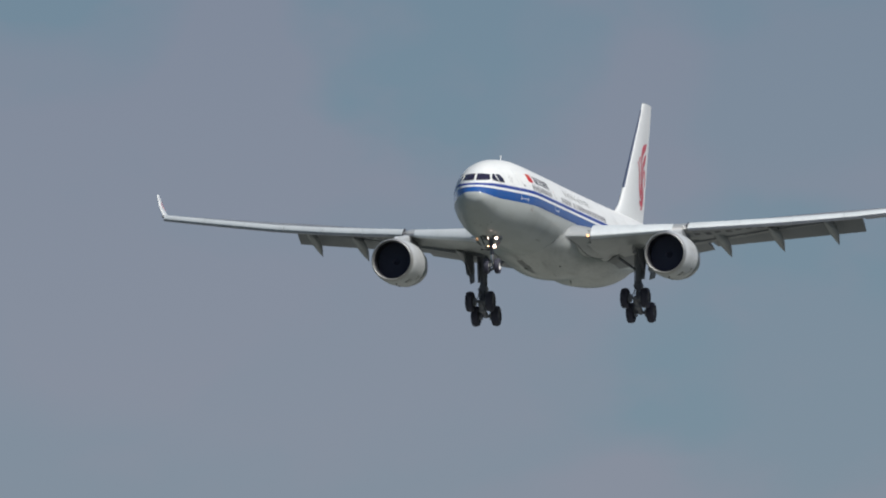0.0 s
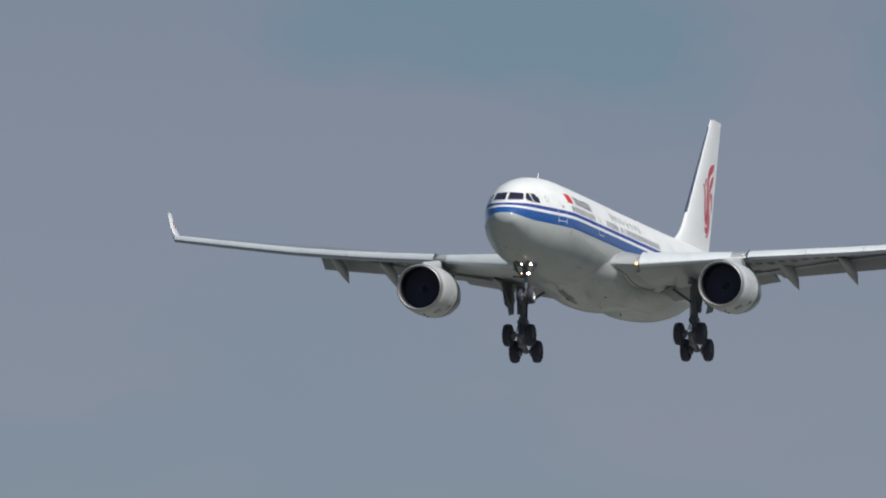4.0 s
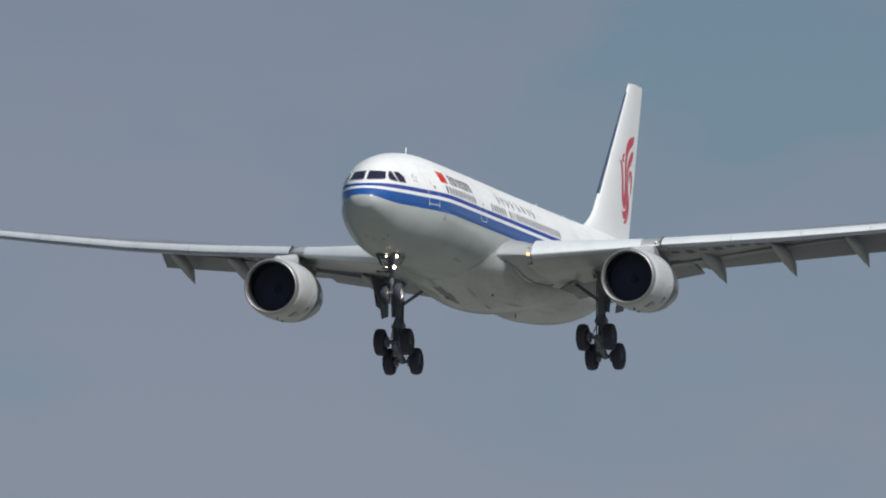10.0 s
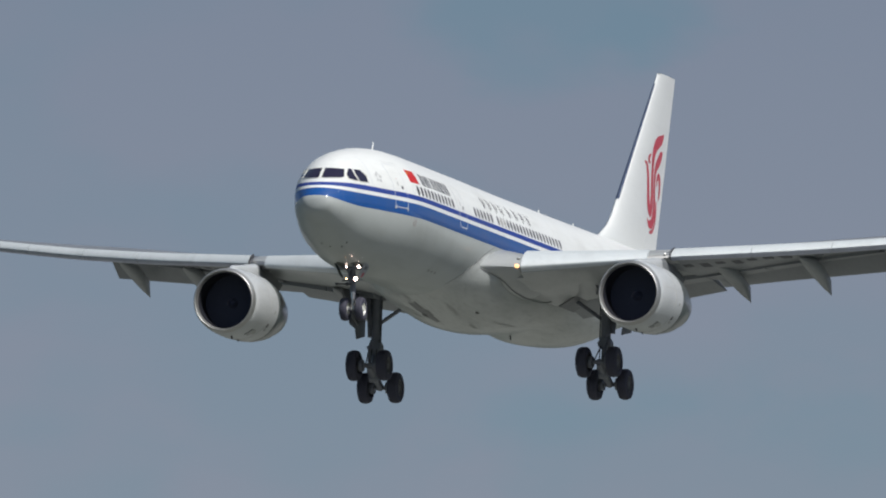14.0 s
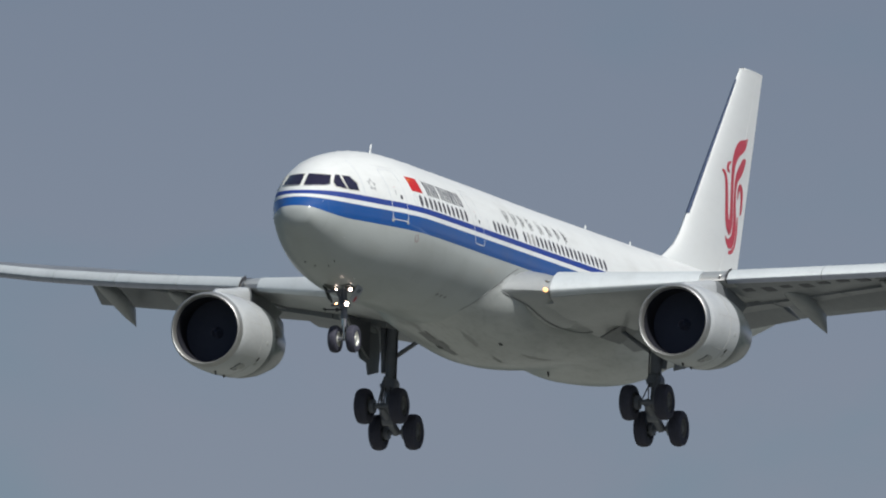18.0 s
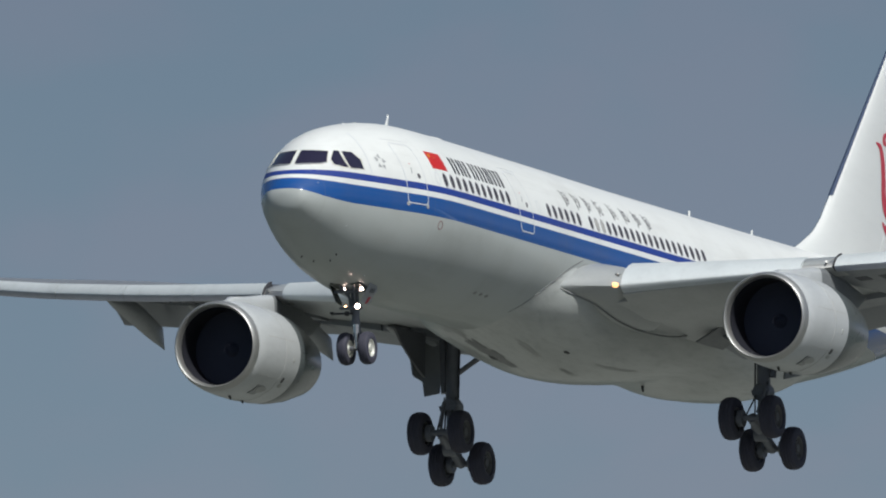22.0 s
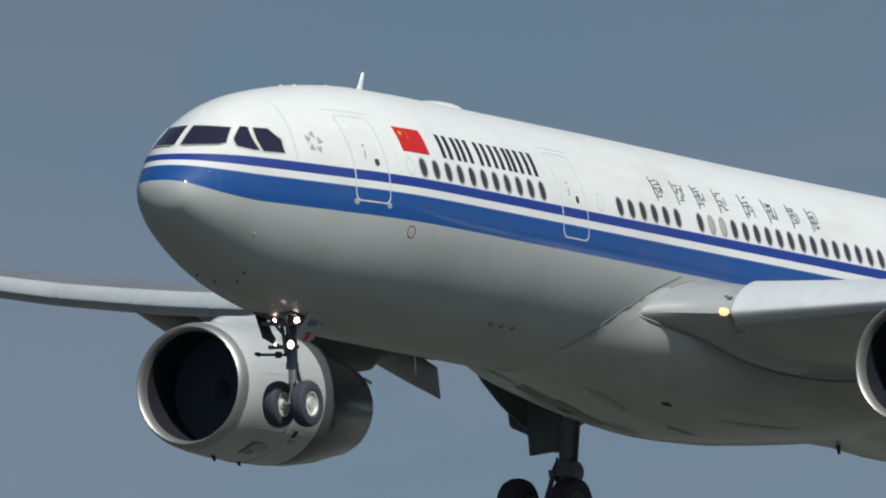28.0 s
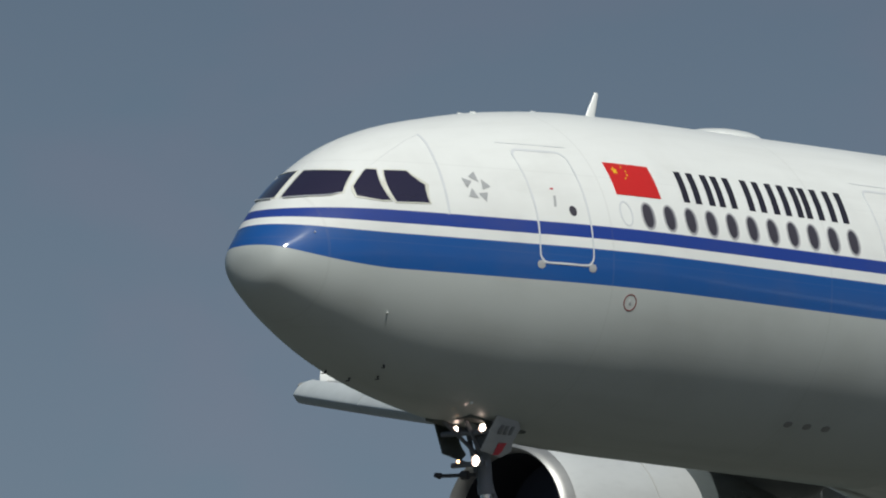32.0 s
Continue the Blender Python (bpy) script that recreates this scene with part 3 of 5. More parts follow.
def build_cabin_sides(body):
    first = [7.91 + 0.515 * k for k in range(11)]
    second = [16.51 + 0.517 * k for k in range(6)]
    third = [20.12 + 0.5116 * k for k in range(20)]
    for row in (first, second, third):
        for i, x in enumerate(row):
            shut = row is third and i in (1, 2)
            part("window_surround", side_loop([(x + 0.155 * math.cos(a * math.tau / 18), 0.965 + 0.235 * math.copysign(abs(math.sin(a * math.tau / 18)) ** 0.8, math.sin(a * math.tau / 18))) for a in range(18)], 0.025, 0.008), FRAME, body)
            # pane sits forward, so the reveal's pale crescent aft stands in for a reflection
            part("window_reveal_reflection", oval_patch(x, 0.965, 0.128, 0.208, 0.004), REVEAL, body)
            part("cabin_window", oval_patch(x - 0.014, 0.965, 0.104, 0.194, 0.010), BLIND if shut else PANE, body, "cabin window with its blind lowered" if shut else "")
    for x in (7.42, 15.64):      # blanked windows show as an outline alone
        part("blanked_window", side_loop([(x + 0.14 * math.cos(a * math.tau / 18), 0.965 + 0.22 * math.sin(a * math.tau / 18)) for a in range(18)], 0.03, 0.005), LINE_PALE, body)
    for x0, x1 in ((5.55, 6.61), (13.82, 14.95)):
        part("cabin_door", side_patch(((x0 + 0.03, 0.03), (x1 - 0.03, 0.03), (x1 - 0.03, 1.93), (x0 + 0.03, 1.93)), 0.005, 6, 14), LIVERY, body, "flush passenger door across the cheat lines")
        loop = rounded(x0, 0.0, x1, 1.96, 0.16)
        part("door_outline", side_loop(loop, 0.035, 0.010), LINE_PALE, body)
        part("door_window", oval_patch((x0 + x1) / 2 + 0.20, 0.92, 0.07, 0.085, 0.011), PANE, body)
        mid = (x0 + x1) / 2
        part("door_handle", side_patch(((mid - 0.15, 0.97), (mid - 0.11, 0.97), (mid - 0.07, 1.16), (mid - 0.11, 1.16)), 0.012, 2, 3), LINE_GREY, body)
        part("door_mark", side_patch(((mid - 0.13, 1.265), (mid - 0.07, 1.265), (mid - 0.07, 1.29), (mid - 0.13, 1.29)), 0.010, 2, 1), RED, body)
        if x0 < 10:
            for x, w in ((x0 - 0.04, 0.15), (x1 - 0.10, 0.15)):
                part("door_hinge_cover", oval_patch(x + w / 2, -0.02, w / 2, 0.07, 0.007, 12), LINE_GREY, body)
        part("rain_gutter", side_patch(((x0 - 0.15, 2.05), (x1 + 0.15, 2.05), (x1 + 0.10, 2.062), (x0 - 0.10, 2.062)), 0.006, 8, 1), LINE_PALE, body)


def build_markings(body):
    part("flag", side_patch(((7.33, 1.29), (8.34, 1.29), (8.36, 1.85), (7.35, 1.85)), 0.006, 6, 5), FLAG_RED, body, "red flag with small yellow stars")
    for cx, cz, r in ((7.51, 1.71, 0.075), (7.70, 1.79, 0.025), (7.76, 1.72, 0.025), (7.75, 1.65, 0.025), (7.68, 1.59, 0.025)):
        bm = bmesh.new()
        pts = [skin(cx + r * (1 if k % 2 == 0 else 0.42) * math.sin(k * math.pi / 5), cz + r * (1 if k % 2 == 0 else 0.42) * math.cos(k * math.pi / 5), -1, 0.011) for k in range(10)]
        mid = bm.verts.new(skin(cx, cz, -1, 0.011))
        vs = [bm.verts.new(p) for p in pts]
        for k in range(10):
            bm.faces.new((mid, vs[k], vs[(k + 1) % 10]))
        part("flag_star", bm, YELLOW, body)
    # the airline's title: plain slanted bars, two to a letter
    title = [8.97, 9.61, 9.87, 10.62, 11.25, 11.86, 12.09, 12.71]
    for x, two in zip(title, (1, 0, 1, 1, 1, 0, 1, 1)):
        for k in range(2 if two else 1):
            a = x + 0.30 * k
            part("title_bar", side_patch(((a - 0.065, 1.29), (a + 0.085, 1.29), (a + 0.165, 1.83), (a + 0.015, 1.83)), 0.006, 1, 4), INK, body)
    # the second title further aft: thin strokes
    rng = random.Random(4)
    for x in (18.63, 19.59, 20.52, 21.49, 22.69, 23.74, 24.80, 25.70):
        for j in range(9):
            if j < 4:                                    # leaning uprights, some long
                h = 0.56 if j == 0 else rng.uniform(0.16, 0.34)
                a, b = x - 0.20 + 0.13 * j, (1.30 if j == 0 else rng.uniform(1.36, 1.56))
                lean, w = rng.uniform(0.0, 0.10), 0.040 if j == 0 else 0.032
                corners = ((a, b), (a + w, b), (a + lean + w, b + h), (a + lean, b + h))
            else:                                        # cross strokes, rising a little
                w, rise = rng.uniform(0.14, 0.34), rng.uniform(0.0, 0.06)
                a, b = x - 0.20 + rng.uniform(0.0, 0.42 - w), 1.40 + 0.09 * (j - 4) + rng.uniform(-0.02, 0.02)
                corners = ((a, b), (a + w, b + rise), (a + w, b + rise + 0.028), (a, b + 0.024))
            part("title_stroke", side_patch(corners, 0.006, 1 if j < 4 else 3, 4 if j < 4 else 1), INK_THIN, body)
    # ring of five small grey triangles behind the cockpit
    for k in range(5):
        a = k * math.tau / 5 + 0.08
        cx, cz = 4.54 + 0.175 * math.sin(a), 1.21 + 0.175 * math.cos(a)
        bm = bmesh.new()
        bm.faces.new([bm.verts.new(skin(cx + 0.105 * math.sin(a + d), cz + 0.105 * math.cos(a + d), -1, 0.008)) for d in (0.4, 2.5, 4.6)])
        part("nose_mark", bm, LINE_GREY, body)
    part("static_port_ring", side_loop([(7.45 + 0.14 * math.cos(a * math.tau / 20), -0.52 + 0.14 * math.sin(a * math.tau / 20)) for a in range(20)], 0.018, 0.006), PORT_RED, body)
    part("static_port", oval_patch(7.45, -0.52, 0.026, 0.03, 0.007, 10), LINE_GREY, body)


def blade(x, y, z, chord, height, rake, mat, parent, name, thick=0.05, up=1):
    rings = []
    for s in (-0.08, 0.5, 0.92, 1.0):
        c = chord * (1 - 0.62 * max(0, s)) * (0.7 if s == 1.0 else 1)
        x0 = x + rake * s
        rings.append([(x0 + c * (0.5 - 0.5 * math.cos(k * math.tau / 12)), y + thick * 0.5 * math.sin(k * math.tau / 12), z + up * height * s) for k in range(12)])
    return part(name, loft(rings), mat, parent)


SOOT_DARK = material("oily_soot", (0.27, 0.275, 0.275), 0.6, grime=0.55, grime_scale=2.2)
SOOT = material("belly_soot", (0.42, 0.43, 0.42), 0.6, grime=0.55, grime_scale=2.2)


def build_aerials(body, fairing):
    blade(9.28, 0, 2.90, 0.25, 0.45, 0.24, WHITE, body, "blade_aerial")
    blade(35.1, 0, 2.83, 0.32, 0.34, 0.14, WHITE, body, "blade_aerial")
    blade(40.6, 0, 2.83, 0.26, 0.32, 0.12, WHITE, body, "blade_aerial")
    rings = []
    for k in range(13):
        s = k / 12
        w, h = 0.55 * math.sin(math.pi * max(s, 0.02) * 0.98) ** 0.5, 0.17 * math.sin(math.pi * max(s, 0.02) * 0.98) ** 0.45
        rings.append([(11.9 + 1.75 * s, w * math.cos(j * math.pi / 10), 2.83 + (h + 0.03) * math.sin(j * math.pi / 10)) for j in range(11)])
    part("aerial_hump", loft(rings), WHITE, body, "low white satellite aerial cover")
    for x, y in ((6.1, -0.25), (6.35, 0.25), (7.9, 0.0)):
        part("roof_stud", turned([(0, 0.001), (0.02, 0.022), (0.12, 0.022), (0.14, 0.001)], (x, y, hull(x)[0] + 0.005), 10), WHITE, body)
    # two small white studs on the port side of the nose
    p = skin(1.53, 0.26, -1, 0.0)
    part("nose_stud", tube(p, p + Vector((-0.02, -0.02, 0)), 0.014, 0.010, 8), WHITE, body)
    p = skin(2.91, -0.99, -1, 0.0)
    part("nose_stud", tube(p, p + Vector((-0.03, -0.03, 0)), 0.020, 0.012, 8), WHITE, body)
    for p in (Vector((3.49, -0.698, -1.775)), Vector((3.65, -0.429, -1.932)), Vector((3.48, 0.048, -1.94)), Vector((3.24, 0.355, -1.815))):
        out = Vector((-0.3, p.y * 0.6, -0.9)).normalized()
        bm = tube(p, p + out * 0.06, 0.022, 0.013, 8)
        tube(p + out * 0.055 + Vector((0.015, 0, 0)), p + out * 0.065 + Vector((-0.07, 0, 0)), 0.013, 0.009, 8, bm=bm)
        part("pitot_probe", bm, SEAL, body)
    for k in range(3):
        part("vent_outlet", oval_patch(12.45 + 0.48 * k, -2.08, 0.10, 0.045, 0.006, 10), VENT_GREY, body)
    # flush panels, outlets and soot patches under the belly
    rng = random.Random(11)
    for x, y, a, b, mat in ((19.3, 0.45, 3.0, 0.60, SOOT_DARK), (16.3, 0.6, 2.2, 0.35, SOOT), (19.8, 0.55, 0.6, 0.26, SEAL), (19.2, -0.9, 2.2, 0.18, SOOT), (20.7, -1.6, 0.46, 0.11, SEAL), (22.6, -0.85, 1.2, 0.16, SOOT), (24.8, -1.65, 2.8, 0.14, SOOT), (27.5, 0.4, 3.0, 0.25, SOOT)):
        n = 40
        p1, p2 = rng.uniform(0, 6), rng.uniform(0, 6)
        jag = [1 + (0.22 * math.sin(2 * q * math.tau / n + p1) + 0.16 * math.sin(5 * q * math.tau / n + p2) + 0.09 * math.sin(11 * q * math.tau / n + p1) + rng.uniform(-0.09, 0.09) if mat is not SEAL else 0) for q in range(n)]
        bm = bmesh.new()
        mid = bm.verts.new(belly(x, y, 0.008))
        half_ring = [bm.verts.new(belly(x + 0.5 * a * 0.5 * jag[k] * math.cos(k * math.tau / n), y + 0.5 * b * 0.5 * jag[k] * math.sin(k * math.tau / n), 0.008)) for k in range(n)]
        ring = [bm.verts.new(belly(x + a * 0.5 * jag[k] * math.cos(k * math.tau / n), y + b * 0.5 * jag[k] * math.sin(k * math.tau / n), 0.006)) for k in range(n)]
        for k in range(n):
            bm.faces.new((mid, half_ring[k], half_ring[(k + 1) % n]))
            bm.faces.new((half_ring[k], ring[k], ring[(k + 1) % n], half_ring[(k + 1) % n]))
        part("soot_patch" if mat is not SEAL else "belly_outlet", bm, mat, fairing)
    for x, y, h in ((31.05, 0.0, 0.24),):
        p = belly(x, y, -0.05)
        blade(p.x, p.y, p.z, 0.26, h, 0.16, SEAL, fairing, "drain_mast", 0.05, -1)
    p = skin(5.55, -2.23, -1, 0.0)
    part("belly_stud", turned([(-0.03, 0.001), (-0.015, 0.03), (0.02, 0.035)], (p.x, p.y, p.z), 10), WHITE, body)


# ---- wings ----
def lead(y):
    """Leading edge x and wing height at span station y."""
    y = abs(y)
    x = 19.40 + 0.607 * (y - 3.76) if y < 9.39 else 22.82 + 0.618 * (y - 9.39)
    z = -1.30 + 0.138 * (y - 3.76) + 0.0004 * max(0, y - 9) ** 2 - 0.2 * min(1.0, max(0.0, (y - 10) / 10)) + 0.14 * (max(0.0, y - 16) / 13) ** 1.5
    return x, z


def trail(y):
    y = abs(y)
    return 31.4 if y < 9.6 else 31.4 + (37.9 - 31.4) * (y - 9.6) / (29.05 - 9.6)


def wash(y):
    """How fast the outer wing's chord rises aft: it is twisted nose-down towards the tip."""
    return 0.115 * min(1.0, max(0.0, (abs(y) - 10.0) / 9.0))


def foil(y, c0, c1, thick, n=13, camber=0.032, dx=0.0, dz=0.0, turn=0.0, hinge=None, blunt=0.0):
    """Ring of wing points at station y between the chord fractions c0 and c1, moved and turned about hinge."""
    x0, z0 = lead(y)
    chord = trail(y) - x0
    f = [c0 + (c1 - c0) * (0.5 - 0.5 * math.cos(math.pi * k / (n - 1))) for k in range(n)]
    def half(s):
        s = min(max(s, 0.0), 1.0)
        return thick * 5 * (0.2969 * math.sqrt(s) - 0.126 * s - 0.3516 * s * s + 0.2843 * s ** 3 - 0.1015 * s ** 4) + 0.0015
    mean = lambda s: camber * math.sin(math.pi * s) - 0.035 * s
    pts = [(s, mean(s) + half(s)) for s in f] + [(s, mean(s) - half(s) * (0.55 + 0.45 * min(1.0, s / 0.3))) for s in reversed(f[1:-1])]
    hx, hz = hinge if hinge else (c0, 0.0)
    ca, sa = math.cos(radians(turn)), math.sin(radians(turn))
    out = []
    for s, h in pts:
        u, v = s - hx, h - hz
        u, v = u * ca + v * sa, -u * sa + v * ca
        out.append((x0 + chord * (hx + u + dx), y, z0 + chord * (hz + v + dz + wash(y) * (hx + u))))
    return out


def stations(a, b, n):
    return [a + (b - a) * k / n for k in range(n + 1)]


def small_foil(y, xc, zc, chord, thick, turn, n=11):
    """Ring of a free aerofoil at station y with its nose at xc, zc, turned trailing edge down."""
    f = [0.5 - 0.5 * math.cos(math.pi * k / (n - 1)) for k in range(n)]
    half = lambda s: thick * 5 * (0.2969 * math.sqrt(s) - 0.126 * s - 0.3516 * s * s + 0.2843 * s ** 3 - 0.1015 * s ** 4) + 0.003
    pts = [(s, half(s)) for s in f] + [(s, -half(s) * 0.5) for s in reversed(f[1:-1])]
    ca, sa = math.cos(radians(turn)), math.sin(radians(turn))
    return [(xc + chord * (s * ca + h * sa), y, zc + chord * (-s * sa + h * ca)) for s, h in pts]


def canoe(y, x0, x1, z0, z1, w):
    """A flap track fairing: its keel falls to a sharp heel at x1, z1, cut off upright behind."""
    rings = []
    for k in range(23):
        s = (k / 22) ** 0.8
        x = x0 + (x1 - x0) * s
        keel = spline([(0, z0), (0.5, z0 + (z1 - z0) * 0.48), (0.85, z0 + (z1 - z0) * 0.86), (1.0, z1)], s)
        roof = spline([(0, z0 + 0.08), (0.3, z0 + 0.25), (0.9, z1 + 0.80), (0.965, z1 + 0.72), (1.0, z1 + 0.05)], s)
        r = w * spline([(0, 0.15), (0.25, 0.85), (0.5, 1.0), (0.75, 0.72), (1.0, 0.06)], s)
        mid, deep = (roof + keel) / 2, (roof - keel) / 2
        ring = []
        for j in range(16):
            a = j * math.tau / 16
            sq = lambda v: math.copysign(abs(v) ** 0.75, v)
            ring.append((x, y + r * sq(math.sin(a)), mid + deep * math.cos(a)))
        rings.append(ring)
    return loft(rings)


SEAL_KNOTS = ((17.6, -1.34), (18.0, -1.43), (18.5, -1.53), (19.6, -1.68), (20.8, -1.93), (22.0, -2.08), (23.4, -2.14), (24.9, -2.11), (26.2, -2.02), (28.4, -1.68))
SEAL_LINE = [(17.6 + 10.8 * k / 26, 2.52 + 0.52 * min(1.0, k / 6.3) ** 0.55, spline(SEAL_KNOTS, 17.6 + 10.8 * k / 26) - 0.02) for k in range(27)]


def fixed_nose(x):
    """The root glove's sharp leading edge: how far out and how high it runs at x."""
    y = spline(((17.55, 2.46), (17.8, 2.66), (18.2, 2.98), (18.7, 3.40), (19.3, 3.80), (19.7, 4.05), (21.0, 4.3)), x)
    return y, spline(((17.55, -1.31), (17.9, -1.29), (18.5, -1.25), (19.3, -1.20), (21.0, -1.0)), x)


SLAT_SHAPE = ((0.30, -0.17), (0.17, -0.16), (0.03, -0.075), (-0.075, 0.025), (-0.09, 0.065), (-0.08, 0.11), (-0.01, 0.24), (0.09, 0.38), (0.22, 0.52), (0.40, 0.66), (0.66, 0.79), (0.98, 0.89), (0.98, 0.86),
              (0.66, 0.72), (0.45, 0.58), (0.33, 0.40), (0.28, 0.18), (0.27, 0.0))      # aft and up from the leading edge, for the root chord


def build_wing(plane, side):
    thick = lambda y: 0.135 - 0.050 * min(1, abs(y) / 14)
    S = lambda a, b, n: [side * v for v in stations(a, b, n)]
    swell = lambda y: 0.032 + (0.014 * min(1.0, max(0.0, (abs(y) - 12) / 4)) if abs(y) > 9.6 else 0.011 * min(1.0, max(0.0, (abs(y) - 4.0) / 1.5)))
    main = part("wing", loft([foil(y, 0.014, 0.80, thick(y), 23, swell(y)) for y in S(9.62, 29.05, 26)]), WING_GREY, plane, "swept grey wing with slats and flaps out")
    part("inner_wing_panel", loft([foil(y, 0.014 if abs(y) > 3.87 else 0.07, 0.80, thick(y), 23, swell(y)) for y in S(2.3, 3.84, 3) + S(3.90, 9.60, 8)]), GLOVE_GREY, main, "paler grey inner wing skin")
    # rounded tip and the canted winglet
    def tip_ring(s, grow=0.0):
        y = 29.0 + 1.06 * s ** 0.62
        z = lead(29.0)[1] + 0.20 + 1.68 * s ** 1.25
        x0 = 35.52 + 1.50 * s + (0.10 if s == 1.0 else 0) - grow
        c = 2.02 - 1.20 * s - (0.20 if s == 1.0 else 0) + 2 * grow
        lean = radians(min(1, s * 7) * 64)
        f = [0.5 - 0.5 * math.cos(math.pi * k / 10) for k in range(11)]
        h = lambda q: 0.08 * 5 * c * (0.2969 * math.sqrt(q) - 0.126 * q - 0.3516 * q * q + 0.2843 * q ** 3 - 0.1015 * q ** 4) + 0.004 + grow
        ring = [(x0 + c * q, side * (y - math.sin(lean) * h(q)), z + math.cos(lean) * h(q)) for q in f]
        return ring + [(x0 + c * q, side * (y + math.sin(lean) * h(q)), z - math.cos(lean) * h(q)) for q in reversed(f[1:-1])]
    winglet = part("winglet", loft([tip_ring(s) for s in (0, 0.04, 0.10, 0.18, 0.35, 0.6, 0.85, 0.95, 1.0)]), WHITE, main, "white canted winglet with a red emblem")
    part("winglet_joint", loft([tip_ring(s, 0.012) for s in (0.015, 0.035, 0.055)]), VENT_GREY, main)
    part("tip_lamp_pod", turned([(-0.30, 0.01), (-0.22, 0.06), (0.0, 0.09), (0.4, 0.09), (0.75, 0.05), (0.9, 0.01)], (35.35, side * 29.22, lead(29.0)[1] + 0.17), 14), VENT_GREY, main, "dark lamp pod at the wing tip")
    # slats: one inboard of the engine, six outboard
    spans = [(3.95, 8.9)] + [(9.85 + 3.18 * k, 9.85 + 3.18 * (k + 1) - (0.025 if k < 5 else -0.15)) for k in range(6)]
    for i, (a, b) in enumerate(spans):
        rings = []
        for y in S(a, b, 6):
            x0, z0 = lead(y)
            k = (trail(y) - x0) / 12.1 * (thick(y) / 0.121) if abs(y) < 9.5 else 0.70 - 0.011 * (abs(y) - 9.85)
            out = min(1.0, max(0.0, (abs(y) - 9.0) / 6.0))       # outboard the slats hang lower and are flatter
            rings.append([(x0 - 0.17 * out + k * (u + (0.06 * out if -0.2 < v < -0.05 else 0)), y, z0 + k * (v * (0.78 if abs(y) > 9.5 else 1.0 - 0.10 * min(1.0, (abs(y) - 3.9) / 5)) + (0.05 * max(0.0, (8.6 - abs(y)) / 4.6) if abs(y) < 9.5 else 0.0) - (0.22 if v < -0.05 else 0.13) * out)) for u, v in SLAT_SHAPE])
        slat = part("slat", loft(rings), SLAT_METAL, main, "pale grey drooped leading-edge slat")
        strips = []
        for ring in rings if i else ():                  # the metal nose wraps under the outer slats, its colour carrying the underside's shade
            under, f = [Vector(p) for p in ring[:5]], Vector(ring[15])
            strips.append(under + [p + (p - f).normalized() * 0.006 for p in reversed(under)])
        if strips:
            part("slat_nose", loft(strips), SLAT_NOSE, slat, "bare-metal slat nose, darkened for its shaded underside")
        for j in range(5):                               # slat tracks show as dark stubs on the upper skin behind it
            y = side * (a + (b - a) * (j + 0.5) / 5)
            if abs(y) > 10:
                h = 0.16 if j % 2 else 0.10
                rings = [foil(y + d, 0.13, 0.13 + h, thick(y) * 1.06, 5, 0.034) for d in (-0.17, 0.17)]
                part("slat_track", loft(rings), TRACK, main)
    # dark slab added in place of the shaded gap inboard of the outer slats
    x0, z0 = lead(9.80)
    part("slat_gap_shade", slab([(x0 + 0.69 * u, side * 9.80, z0 + 0.60 * v) for u, v in SLAT_SHAPE[:12]] + [(x0 + 0.95, side * 9.80, z0 - 0.2)], (0, 1, 0), 0.05), SEAL, main, "dark slab standing in for the shaded gap at the slat's inner end")
    part("slat_link", tube((x0 - 0.15, side * 9.62, z0 + 0.18), (x0 + 0.35, side * 9.40, z0 - 0.10), 0.045, n=8), LIP_METAL, main)
    # flaps in two lengths run out aft, then two ailerons
    flap_heel = lambda y: -2.13 + 0.175 * (abs(y) - 3.05) if abs(y) < 9.85 else -0.74 + 0.112 * (abs(y) - 9.9)
    for name, a, b in (("flap", 3.1, 9.75), ("flap", 9.95, 19.6), ("aileron", 19.75, 24.0), ("aileron", 24.05, 28.4)):
        rings = []
        for y in S(a, b, 8):
            x0, z0 = lead(y)
            chord = trail(y) - x0
            if name == "flap":
                nose = (x0 + chord * 0.805, z0 + chord * (0.004 + 0.8 * wash(y) if abs(y) > 9.85 else -0.012))
                heel = (trail(y) + (0.95 if abs(y) < 9.85 else 0.95 - 0.05 * (abs(y) - 9.85)), flap_heel(y))
                rings.append(small_foil(y, *nose, math.hypot(heel[0] - nose[0], heel[1] - nose[1]), 0.12, math.degrees(math.atan2(nose[1] - heel[1], heel[0] - nose[0]))))
            else:
                rings.append(small_foil(y, x0 + chord * 0.775, z0 + chord * (0.775 * wash(y) - 0.022), chord * 0.245, 0.13, 6 - math.degrees(wash(y))))
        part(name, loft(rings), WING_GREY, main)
    # spoiler edges: shallow plates on the upper rear skin
    for k in range(6):
        a, b = 5.2 + 2.4 * k, 5.2 + 2.4 * (k + 1) - 0.06
        rings = [foil(y, 0.60, 0.80, thick(y) * 1.02, 7, 0.02, 0, 0.002) for y in S(a, b, 3)]
        part("spoiler", loft(rings), WING_GREY, main)
    for y, x0, x1, z0, zt, w in ((6.75, 26.0, 31.6, -1.30, -2.22, 0.36), (11.0, 26.4, 31.9, -0.50, -1.55, 0.34), (14.4, 28.0, 33.1, -0.05, -1.15, 0.31), (17.9, 29.6, 34.4, 0.45, -0.62, 0.28)):
        part("flap_track_fairing", canoe(side * y, x0, x1, z0, zt, w), CANOE_GREY, main)
